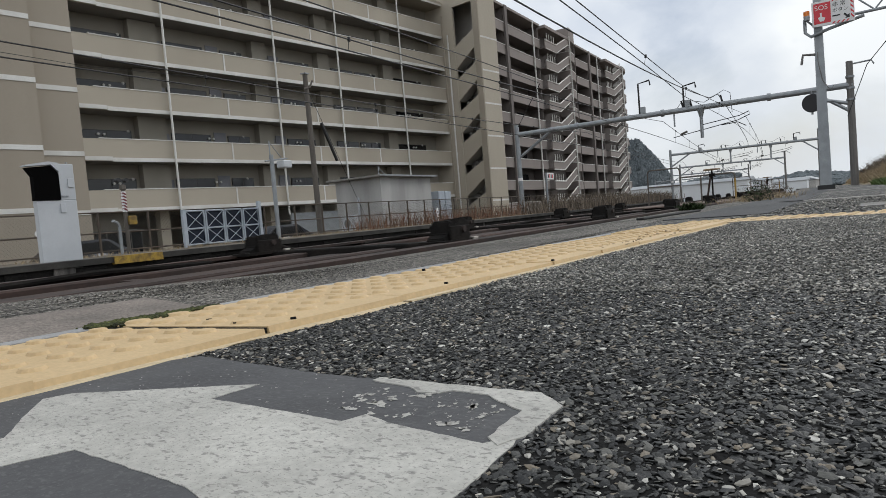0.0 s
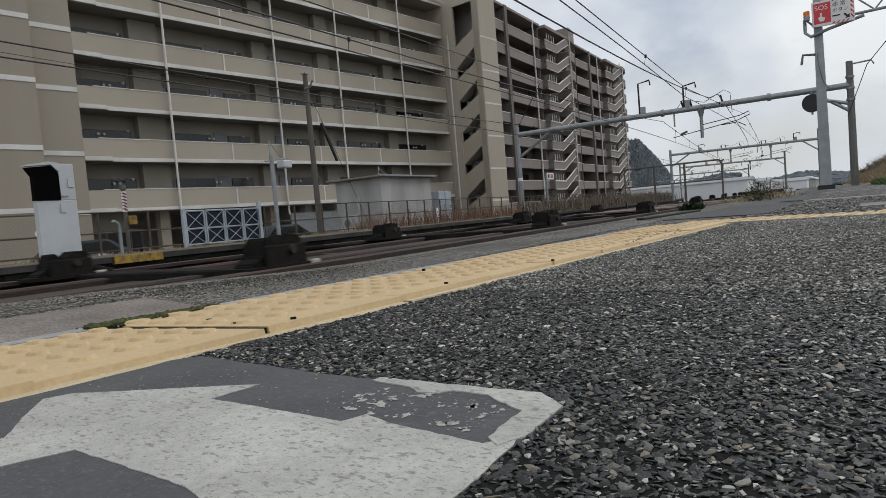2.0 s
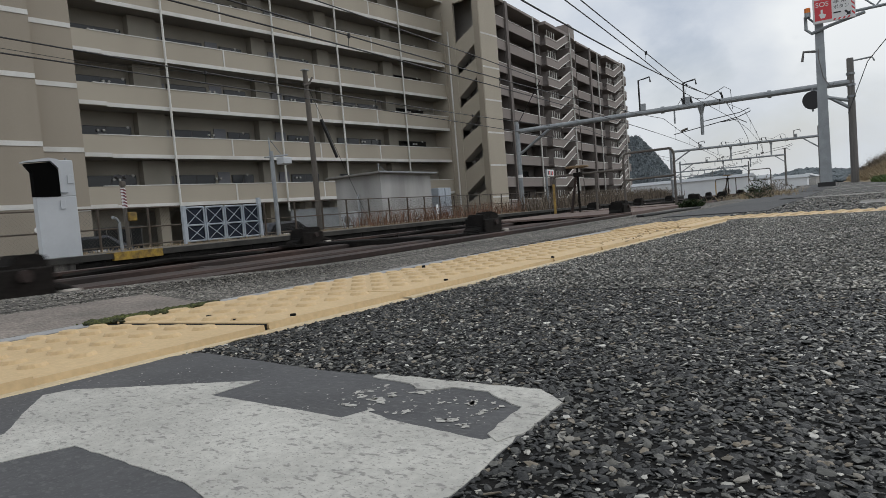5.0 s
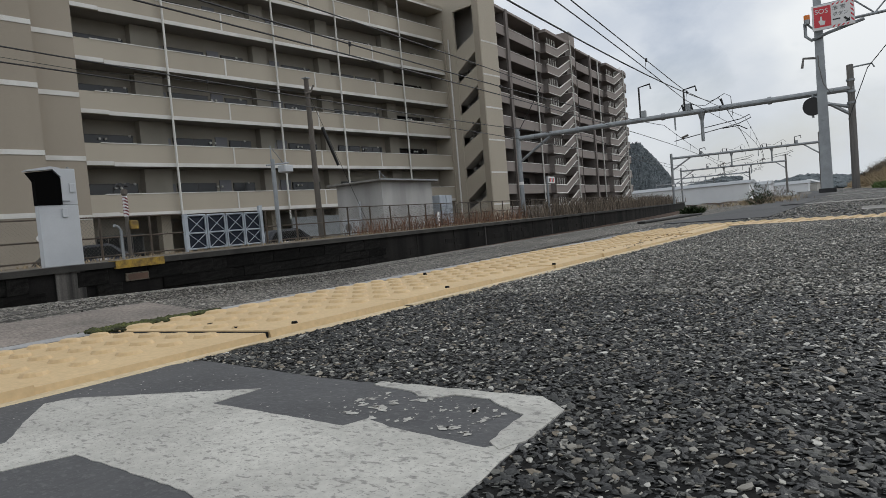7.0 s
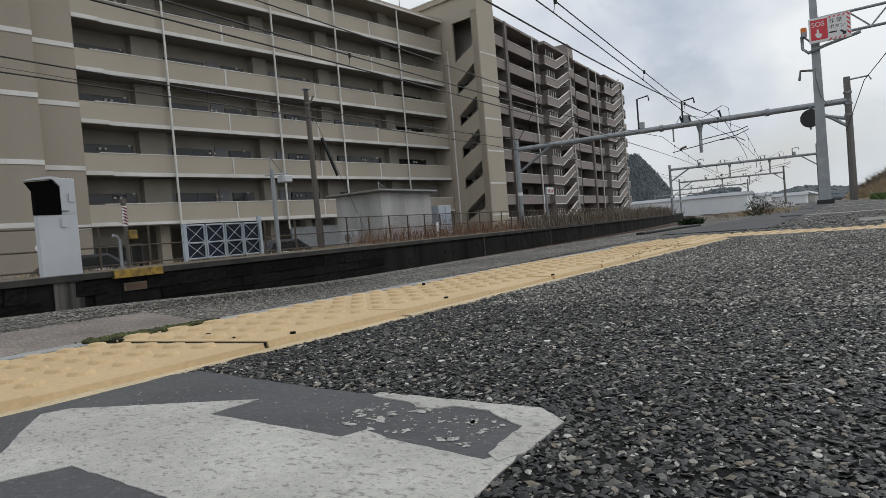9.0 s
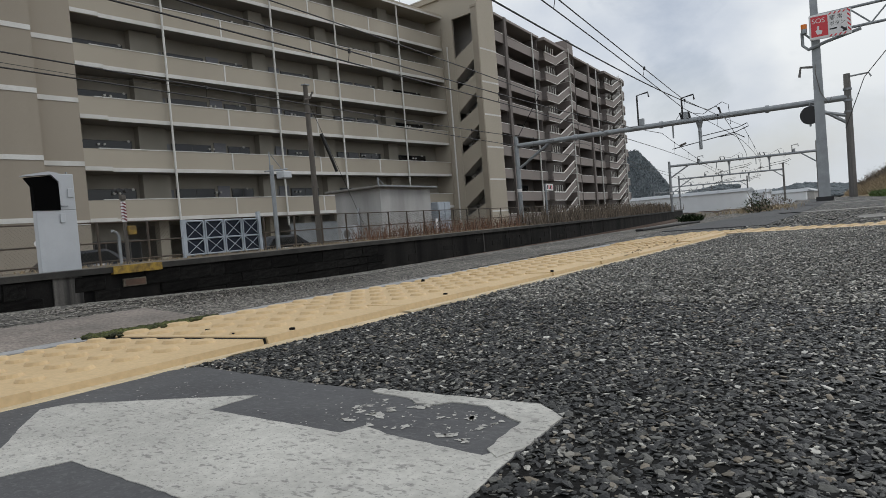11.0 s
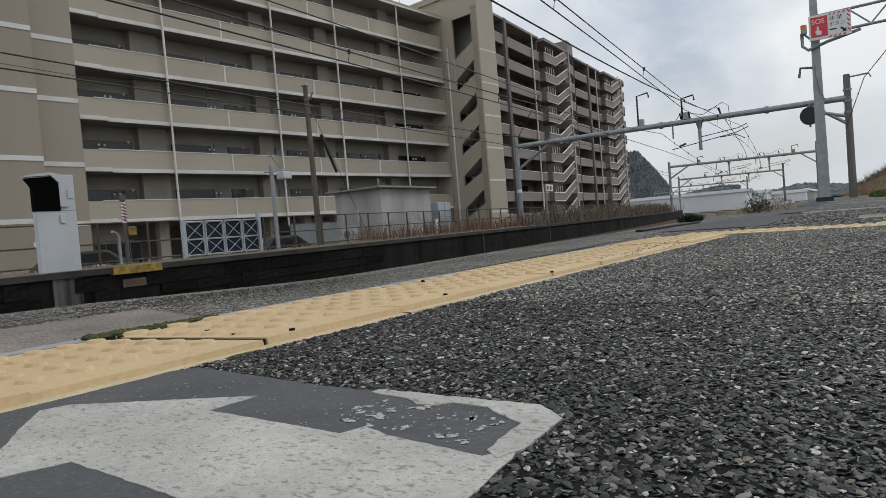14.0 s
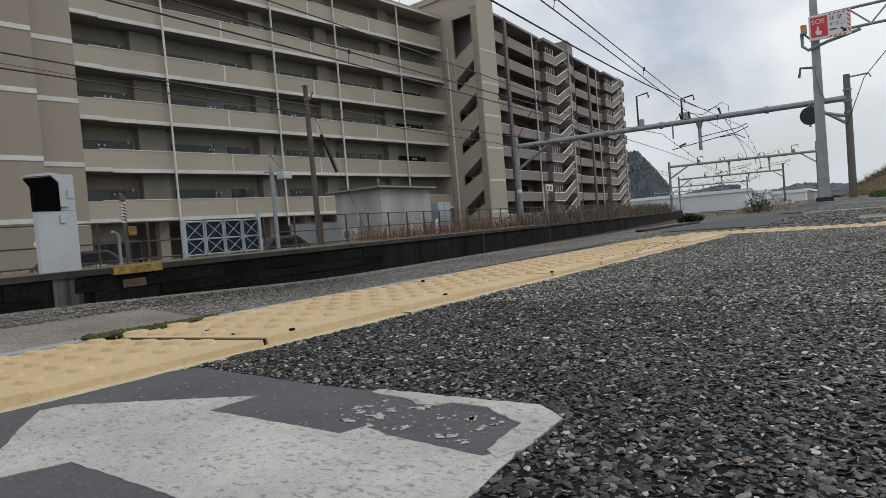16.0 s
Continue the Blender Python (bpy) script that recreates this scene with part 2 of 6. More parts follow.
M = dict(
    coping=mat("dark_coping", (0.05, 0.047, 0.042), (0.018, 0.0175, 0.016), 0.9, big=1.5, fine=60, bump=0.4, grit=0.3),
    asphalt=chips("asphalt", 95, 0.75),
    asphalt_smooth=mat("asphalt_smooth", (0.045, 0.046, 0.049), (0.065, 0.065, 0.066), 0.85, big=1.2, fine=220, bump=0.4, grit=0.35, dist=0.003),
    edge_gravel=chips("edge_gravel", 190, 0.85, EDGE_TONES),
    cement=mat("grey_cement", (0.36, 0.36, 0.36), (0.27, 0.27, 0.27), 0.85, big=9, fine=150, bump=0.4, grit=0.2, dist=0.002),
    old_concrete=mat("old_concrete", (0.26, 0.222, 0.192), (0.14, 0.122, 0.107), 0.9, big=5, fine=170, bump=0.7, grit=0.45, dist=0.003),
    kerb=mat("kerb_concrete", (0.26, 0.25, 0.235), (0.17, 0.165, 0.15), 0.9, big=2.5, fine=90, bump=0.5, grit=0.3),
    stone=chips("dark_stone_chips", 0, 0.54),
    cream=mat("cream_mortar", (0.60, 0.49, 0.32), (0.50, 0.40, 0.25), 0.85, big=12, fine=160, bump=0.4, grit=0.2, dist=0.002),
    # Near-black mix, each block toned at random.
    masonry=mat("dark_masonry", (0.014, 0.0135, 0.0125), (0.0045, 0.0044, 0.0042), 0.92, big=3.5, fine=30, bump=0.9, grit=0.6, dist=0.02, each=0.45),
    joint_dirt=mat("joint_dirt", (0.05, 0.046, 0.04), (0.025, 0.023, 0.02), 0.95, big=8, fine=120, bump=0.4, grit=0.4, dist=0.003),
    yellow_post=mat("yellow_post", (0.36, 0.24, 0.06), (0.20, 0.13, 0.05), 0.75, big=5, fine=50, bump=0.15),
    yellow=mat("yellow_tile", (0.60, 0.44, 0.24), (0.52, 0.375, 0.20), 0.6, big=4, fine=140, bump=0.15, grit=0.10, dist=0.002),
    white_paint=worn("worn_white_paint", (0.50, 0.488, 0.448), (0.39, 0.38, 0.348), (0.12, 0.115, 0.11)),
    binder=mat("tar_binder", (0.007, 0.007, 0.0072), (0.014, 0.0135, 0.0125), 0.8, big=6, fine=200, bump=0.5, grit=0.4, dist=0.003),
    moss=mat("dark_moss", (0.075, 0.085, 0.022), (0.025, 0.028, 0.012), 0.95, big=20, fine=150, bump=0.6, grit=0.5, dist=0.004, island=0.5),
    sheet=worn("grey_sheet", (0.055, 0.055, 0.058), (0.074, 0.074, 0.078), (0.12, 0.12, 0.12)),
    # Near-black tones streaked downwards.
    dark_wall=mat("dark_concrete", (0.006, 0.006, 0.006), (0.024, 0.0225, 0.021), 0.95, big=0.8, fine=40, bump=0.5, grit=0.35, dist=0.01, streak=1.3),
    pier=mat("streaked_pier", (0.13, 0.122, 0.112), (0.02, 0.019, 0.018), 0.9, big=1, fine=40, bump=0.3, grit=0.3, streak=6),
    soil=mat("soil_ballast", (0.16, 0.135, 0.10), (0.10, 0.085, 0.065), 0.95, big=1.0, fine=25, bump=0.8, grit=0.5, dist=0.03),
    rail=mat("rusty_rail", (0.12, 0.065, 0.04), (0.07, 0.04, 0.028), 0.7, big=3, fine=60, bump=0.2),
    beige=mat("beige_render", (0.43, 0.385, 0.312), (0.375, 0.333, 0.268), 0.85, big=0.35, fine=30, bump=0.15, grit=0.08, dist=0.01, streak=0.6),
    # The facade's beige at about four fifths of its tone.
    wing=mat("darker_beige", (0.345, 0.302, 0.243), (0.30, 0.262, 0.21), 0.85, big=0.35, fine=30, bump=0.15, grit=0.08, dist=0.01, streak=0.6),
    tower_inner=mat("stair_wall", (0.42, 0.40, 0.37), (0.34, 0.325, 0.30), 0.85, big=0.5, fine=20, bump=0.1, grit=0.08),
    # Darker than the render: the corridor ceilings' shade is put into this colour.
    soffit=mat("shaded_soffit", (0.27, 0.25, 0.225), (0.22, 0.205, 0.185), 0.9, big=0.6, fine=20, bump=0.1, grit=0.1),
    band=mat("pale_band", (0.70, 0.69, 0.66), (0.56, 0.545, 0.51), 0.8, big=0.7, fine=30, bump=0.1, grit=0.1, streak=0.8),
    # Part of the recesses' shade is mixed into this wall colour.
    inner=mat("shaded_recess_wall", (0.31, 0.285, 0.24), (0.26, 0.24, 0.20), 0.85, big=0.5, fine=20, bump=0.1, grit=0.08),
    brown=mat("grey_brown_render", (0.155, 0.134, 0.124), (0.13, 0.113, 0.105), 0.85, big=0.3, fine=20, bump=0.1, grit=0.1, streak=0.5),
    brown_pale=mat("pale_grey_render", (0.255, 0.222, 0.205), (0.215, 0.187, 0.172), 0.85, big=0.3, fine=20, bump=0.1, grit=0.1, streak=0.5),
    glass=plain("window_glass", (0.014, 0.016, 0.018), 0.08),
    frame=plain("window_frame", (0.05, 0.048, 0.046), 0.5, 0.3),
    door=mat("steel_door", (0.20, 0.20, 0.22), (0.17, 0.17, 0.19), 0.5, big=1, fine=20, bump=0.05),
    white=mat("white_enamel", (0.52, 0.54, 0.565), (0.46, 0.48, 0.505), 0.45, big=1.5, fine=40, bump=0.05, grit=0.05),
    void=plain("unlit_black", (0.003, 0.003, 0.003), 1.0),
    black=plain("black_plastic", (0.012, 0.012, 0.013), 0.5),
    galv=mat("galvanised_steel", (0.33, 0.35, 0.365), (0.26, 0.275, 0.29), 0.5, 0.55, big=3, fine=50, bump=0.08, grit=0.12),
    wire=plain("dark_wire", (0.03, 0.03, 0.032), 0.6, 0.3),
    pole_grey=mat("weathered_grey_steel", (0.20, 0.19, 0.18), (0.14, 0.135, 0.13), 0.7, 0.2, big=2, fine=40, bump=0.1, streak=3),
    pole=mat("weathered_pole", (0.13, 0.115, 0.10), (0.09, 0.08, 0.07), 0.9, big=1.5, fine=40, bump=0.2, streak=4),
    wagon=mat("rusty_wagon", (0.052, 0.029, 0.022), (0.020, 0.014, 0.012), 0.85, big=1.6, fine=50, bump=0.4, grit=0.35, dist=0.006),
    wagon_dark=mat("grimy_steel", (0.009, 0.0085, 0.008), (0.02, 0.017, 0.015), 0.9, big=4, fine=60, bump=0.3, grit=0.4),
    deck=mat("worn_deck", (0.165, 0.118, 0.10), (0.105, 0.075, 0.064), 0.9, big=1.2, fine=45, bump=0.4, grit=0.3),
    hut=mat("stained_concrete", (0.47, 0.465, 0.455), (0.31, 0.305, 0.295), 0.9, big=0.9, fine=30, bump=0.2, grit=0.12, streak=1.0),
    fence=mat("rusty_fence", (0.10, 0.075, 0.055), (0.06, 0.05, 0.042), 0.85, big=3, fine=60, bump=0.1),
    mesh_wire=plain("fence_wire", (0.12, 0.115, 0.105), 0.6, 0.4),
    # Blue-black for the shade under the building, seen through the gate.
    blue=plain("gate_shade", (0.010, 0.015, 0.028), 0.9),
    steel_blue=mat("pale_blue_steel", (0.42, 0.46, 0.51), (0.33, 0.37, 0.42), 0.5, 0.2, big=3, fine=50, bump=0.05),
    red=plain("sign_red", (0.62, 0.045, 0.06), 0.45),
    maroon=plain("faded_maroon", (0.16, 0.035, 0.045), 0.6),
    sign_white=plain("sign_white", (0.75, 0.74, 0.74), 0.45),
    orange=plain("orange_lamp", (0.75, 0.20, 0.02), 0.35),
    dry_grass=mat("dry_grass", (0.38, 0.30, 0.19), (0.25, 0.19, 0.115), 0.9, big=1.5, fine=8, bump=0, grit=0.2, island=0.4),
    green_grass=mat("green_grass", (0.10, 0.15, 0.035), (0.06, 0.10, 0.025), 0.85, big=2, fine=8, bump=0, grit=0.2, island=0.4),
    leaf=mat("dark_leaves", (0.035, 0.055, 0.02), (0.02, 0.03, 0.014), 0.8, big=1.0, fine=5, bump=0, grit=0.3, island=0.5),
    # Distance haze is put into the colour: paler and bluer than foliage.
    hill=mat("wooded_hill", (0.155, 0.175, 0.185), (0.13, 0.148, 0.158), 0.95, big=0.06, fine=0.8, bump=0, grit=0.15, island=0.16),
    shed=mat("white_shed", (0.74, 0.76, 0.78), (0.66, 0.68, 0.71), 0.6, big=0.05, fine=0.6, bump=0, grit=0.04),
    car=plain("dark_car_paint", (0.012, 0.014, 0.02), 0.25),
    rubber=plain("tyre_rubber", (0.015, 0.015, 0.015), 0.85),
    yellow_paint=mat("worn_yellow_paint", (0.40, 0.26, 0.035), (0.14, 0.09, 0.03), 0.8, big=6, fine=40, bump=0.2),
    house=mat("far_house", (0.45, 0.44, 0.42), (0.30, 0.29, 0.28), 0.9, big=0.2, fine=4, bump=0),
)


for dull in ("dark_wall", "masonry", "wagon_dark", "hill", "leaf", "binder"):
    M[dull].node_tree.nodes["Principled BSDF"].inputs["Specular IOR Level"].default_value = 0.12


# ---- shape helpers ----
def link(name, bm, material, smooth=False):
    me = bpy.data.meshes.new(name)
    bmesh.ops.recalc_face_normals(bm, faces=bm.faces)
    bm.to_mesh(me)
    bm.free()
    me.materials.append(material)
    if smooth:
        me.polygons.foreach_set("use_smooth", [True] * len(me.polygons))
    return new(name, me)


def part(name, bm, material, parent, label="", smooth=False):
    ob = link(name, bm, material, smooth)
    ob.parent = parent
    if label:
        ob["label"] = label
    return ob


def thing(name, m, label, category, group="", kind=""):
    e = new(name)
    e.matrix_basis = m
    return tagged(e, label, category, group, kind)


def box(bm, x0, x1, y0, y1, z0, z1, m=None, bevel=0.0):
    vs = [bm.verts.new(p) for p in ((x0, y0, z0), (x1, y0, z0), (x1, y1, z0), (x0, y1, z0), (x0, y0, z1), (x1, y0, z1), (x1, y1, z1), (x0, y1, z1))]
    fs = [bm.faces.new([vs[i] for i in f]) for f in ((3, 2, 1, 0), (4, 5, 6, 7), (0, 1, 5, 4), (1, 2, 6, 5), (2, 3, 7, 6), (3, 0, 4, 7))]
    if bevel:
        es = list({e for f in fs for e in f.edges})
        r = bmesh.ops.bevel(bm, geom=es, offset=bevel, segments=1, affect="EDGES", profile=0.5)
        vs = list({v for f in r["faces"] for v in f.verts} | {v for v in vs if v.is_valid})
    if m is not None:
        bmesh.ops.transform(bm, matrix=m, verts=[v for v in vs if v.is_valid])
    return bm


def bx(*a, **k):
    return box(bmesh.new(), *a, **k)


def rod(bm, p, q, r, seg=8, r2=None):
    p, q = Vector(p), Vector(q)
    d = (q - p).normalized()
    u = d.orthogonal().normalized()
    v = d.cross(u)
    r2 = r if r2 is None else r2
    a, b = [], []
    for i in range(seg):
        w = u * math.cos(2 * math.pi * i / seg) + v * math.sin(2 * math.pi * i / seg)
        a.append(bm.verts.new(p + w * r))
        b.append(bm.verts.new(q + w * r2))
    for i in range(seg):
        j = (i + 1) % seg
        bm.faces.new((a[i], a[j], b[j], b[i]))
    bm.faces.new(a[::-1])
    bm.faces.new(b)
    return bm


def tube(bm, pts, r, seg=6):
    """A bent round bar through the points."""
    pts = [Vector(p) for p in pts]
    rings = []
    u = None
    for i, p in enumerate(pts):
        d = (pts[min(i + 1, len(pts) - 1)] - pts[max(i - 1, 0)]).normalized()
        u = d.orthogonal().normalized() if u is None else (u - d * u.dot(d)).normalized()
        v = d.cross(u)
        rings.append([bm.verts.new(p + (u * math.cos(2 * math.pi * k / seg) + v * math.sin(2 * math.pi * k / seg)) * r) for k in range(seg)])
    for a, b in zip(rings, rings[1:]):
        for k in range(seg):
            bm.faces.new((a[k], a[(k + 1) % seg], b[(k + 1) % seg], b[k]))
    bm.faces.new(rings[0][::-1])
    bm.faces.new(rings[-1])
    return bm


def prism(bm, outline, depth_from, depth_to, axis="y"):
    """An outline in x, z (axis y), or in y, z (axis x), or in x, y (axis z), drawn out along the axis."""
    def at(a, b, d):
        return {"y": (a, d, b), "x": (d, a, b), "z": (a, b, d)}[axis]
    lo = [bm.verts.new(at(a, b, depth_from)) for a, b in outline]
    hi = [bm.verts.new(at(a, b, depth_to)) for a, b in outline]
    n = len(lo)
    bm.faces.new(lo[::-1])
    bm.faces.new(hi)
    for i in range(n):
        bm.faces.new((lo[i], lo[(i + 1) % n], hi[(i + 1) % n], hi[i]))
    return bm


# ---- plan: s runs along the line, off to its left; the line bends gently to the left ----
BEND, TURN0 = 550.0, 0.062


def C(s, off, z=0.0):
    a, b = (BEND - off) * math.sin(s / BEND), BEND - (BEND - off) * math.cos(s / BEND)
    return Vector((math.cos(TURN0) * a - math.sin(TURN0) * b, math.sin(TURN0) * a + math.cos(TURN0) * b, z))


def along(s, off, z=0.0, turn=0.0):
    p = C(s, off, z)
    return pose(p.x, p.y, p.z, 0, 0, math.degrees(TURN0 + s / BEND) + turn)


def sweep(bm, outline, s0, s1, step=4.0):
    """An outline in off, z carried along the line."""
    n = max(1, math.ceil((s1 - s0) / step))
    rings = [[bm.verts.new(C(s0 + (s1 - s0) * i / n, o, z)) for o, z in outline] for i in range(n + 1)]
    k = len(outline)
    for a, b in zip(rings, rings[1:]):
        for i in range(k):
            bm.faces.new((a[i], a[(i + 1) % k], b[(i + 1) % k], b[i]))
    bm.faces.new(rings[0][::-1])
    bm.faces.new(rings[-1])
    return bm


EDGE, TRACK, TRACK_2, TRACK_3, FAR_EDGE, FENCE = 1.63, 3.65, 8.1, 12.5, 14.2, 17.8
RAIL_Z, GROUND_Z = -1.05, -1.25


# ---- ground, tracks, platforms ----
def make_ground():
    bm = bmesh.new()
    box(bm, -600, 2500, -1500, 1500, GROUND_Z - 0.5, GROUND_Z)
    tagged(link("ground", bm, M["soil"]), "brown soil and ballast ground round the railway", "ground", kind="structure")


def lift(s, off):
    """The worn coping rises a little towards the near end."""
    f = min(1.0, max(0.0, (1.8 - s) / 1.3))
    return 0.036 * f * f * (3 - 2 * f) * min(1.0, max(0.0, (off - 1.13) / 0.5))


def make_platform():
    bm = sweep(bmesh.new(), [(EDGE - 0.35, 0.0), (-7.5, 0.0), (-7.5, GROUND_Z), (EDGE - 0.35, GROUND_Z)], -30, 60, 2)
    plat = tagged(link("platform", bm, M["asphalt"]), "dark coarse asphalt station platform", "platform", kind="structure")
    bm = bmesh.new()
    rings = []
    for s in [-30, -10] + [-4 + 0.2 * i for i in range(36)] + [3.5 + 2 * i for i in range(29)]:
        ring = [bm.verts.new(C(s, EDGE - 0.5 + 0.5 * j / 4, 0.003 + lift(s, EDGE - 0.5 + 0.5 * j / 4))) for j in range(5)]
        rings.append(ring + [bm.verts.new(C(s, EDGE, -0.22)), bm.verts.new(C(s, EDGE - 0.5, -0.22))])
    for a, c in zip(rings, rings[1:]):
        for j in range(7):
            bm.faces.new((a[j], a[(j + 1) % 7], c[(j + 1) % 7], c[j]))
    bm.faces.new(rings[0][::-1])
    bm.faces.new(rings[-1])
    part("platform_coping", bm, M["edge_gravel"], plat, "gravelly concrete coping along the platform edge")
    bm = sweep(bmesh.new(), [(EDGE - 0.1, -0.22), (EDGE - 0.35, -0.22), (EDGE - 0.35, GROUND_Z), (EDGE - 0.1, GROUND_Z)], -30, 60, 2)
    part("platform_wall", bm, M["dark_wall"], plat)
    # dark tar bed of the loose chips
    part("tar_bed", bx(0.12, 3.39, -0.3, 0.744, -0.02, 0.0003), M["binder"], plat, "dark tar between the stone chips")
    # beyond the cross strip: smoother, lighter asphalt, kept clear of the edge
    bm = sweep(bmesh.new(), [(1.12, 0.006), (0.5, 0.006), (0.5, -0.05), (1.12, -0.05)], 4.3, 58, 2)
    part("asphalt_patch", bm, M["asphalt_smooth"], plat, "smooth dark asphalt patch")
    for k, (o0, o1, s0, s1) in enumerate(((0.72, -6.0, 7.3, 7.75), (0.02, -4.0, 4.5, 5.1), (0.9, -6.0, 13.0, 13.6), (0.9, -6.0, 19.0, 20.0))):
        bm = sweep(bmesh.new(), [(o0, 0.006), (o1, 0.006), (o1, -0.05), (o0, -0.05)], s0, s1, 2)
        part("concrete_strip", bm, M["kerb"], plat, "pale worn concrete strip")
    return plat


def make_opposite():
    z = -0.15
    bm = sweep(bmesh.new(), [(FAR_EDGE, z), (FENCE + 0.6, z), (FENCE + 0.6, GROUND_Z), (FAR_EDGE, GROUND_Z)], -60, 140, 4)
    o = tagged(link("opposite_platform", bm, M["dark_wall"]), "dark concrete wall of the opposite platform", "platform", kind="structure")
    bm = sweep(bmesh.new(), [(FAR_EDGE - 0.08, z + 0.02), (FAR_EDGE + 0.5, z + 0.02), (FAR_EDGE + 0.5, z - 0.11), (FAR_EDGE - 0.08, z - 0.11)], -60, 140, 4)
    part("platform_coping", bm, M["coping"], o, "weathered concrete coping stones")
    bm = sweep(bmesh.new(), [(FENCE + 0.6, z + 0.006), (24.5, z + 0.006), (24.5, GROUND_Z), (FENCE + 0.6, GROUND_Z)], 21.5, 60, 4)
    part("hut_terrace", bm, M["soil"], o, "raised dusty ground round the hut")
    bm = sweep(bmesh.new(), [(FAR_EDGE + 0.5, z + 0.012), (FENCE + 0.59, z + 0.012), (FENCE + 0.59, z - 0.1), (FAR_EDGE + 0.5, z - 0.1)], -60, 140, 4)
    part("platform_surface", bm, M["soil"], o, "dusty platform surface with dry weeds")
    part("wall_pier", bx(-0.3, 0.3, -0.03, 0.1, GROUND_Z, z - 0.11), M["pier"], o, "streaked grey concrete pier").matrix_basis = along(6.75, FAR_EDGE)
    rnd = random.Random(2)
    for _ in range(26):
        s, w, h = rnd.uniform(17, 44), rnd.uniform(0.15, 0.5), rnd.uniform(0.1, 0.3)
        zz = rnd.uniform(GROUND_Z + 0.1, z - 0.5)
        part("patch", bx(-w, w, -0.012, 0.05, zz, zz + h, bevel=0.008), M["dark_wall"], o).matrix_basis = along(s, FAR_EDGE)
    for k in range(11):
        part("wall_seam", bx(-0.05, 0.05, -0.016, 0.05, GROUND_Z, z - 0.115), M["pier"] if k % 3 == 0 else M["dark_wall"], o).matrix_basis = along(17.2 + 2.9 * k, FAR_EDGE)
    part("drain_frame", bx(-0.3, 0.3, -0.03, 0.05, -0.62, -0.43, bevel=0.01), M["soil"], o, "rusty drain frame").matrix_basis = along(8.3, FAR_EDGE)
    part("drain_hole", bx(-0.24, 0.24, -0.034, 0.05, -0.59, -0.46), M["rail"], o).matrix_basis = along(8.3, FAR_EDGE)
    part("yellow_marking", bx(-0.6, 0.6, -0.02, 0.3, -0.15, 0.03), M["yellow_paint"], o, "worn yellow painted edge block").matrix_basis = along(8.36, FAR_EDGE - 0.085, -0.15)
    return o


def make_tracks():
    for k, off in enumerate((TRACK, TRACK_2, TRACK_3)):
        t = tagged(new("track"), "rusty steel rails on ballast between the platforms", "railway track", "tracks", "structure")
        for side in (-0.5335, 0.5335):
            o = off + side
            prof = [(o - 0.032, RAIL_Z), (o + 0.032, RAIL_Z), (o + 0.03, RAIL_Z - 0.04), (o + 0.009, RAIL_Z - 0.05), (o + 0.009, RAIL_Z - 0.13),
                    (o + 0.06, RAIL_Z - 0.15), (o - 0.06, RAIL_Z - 0.15), (o - 0.009, RAIL_Z - 0.13), (o - 0.009, RAIL_Z - 0.05), (o - 0.03, RAIL_Z - 0.04)]
            part("rail", sweep(bmesh.new(), prof, -60, 300, 6), M["rail"], t)
        bm = bmesh.new()
        for i in range(-60, 240):
            box(bm, -0.11, 0.11, off - 1.0 - off, 1.0, GROUND_Z - 0.02, RAIL_Z - 0.15, along(i * 0.65, off))
        tagged(part("sleepers", bm, M["kerb"], t), kind="stuff")


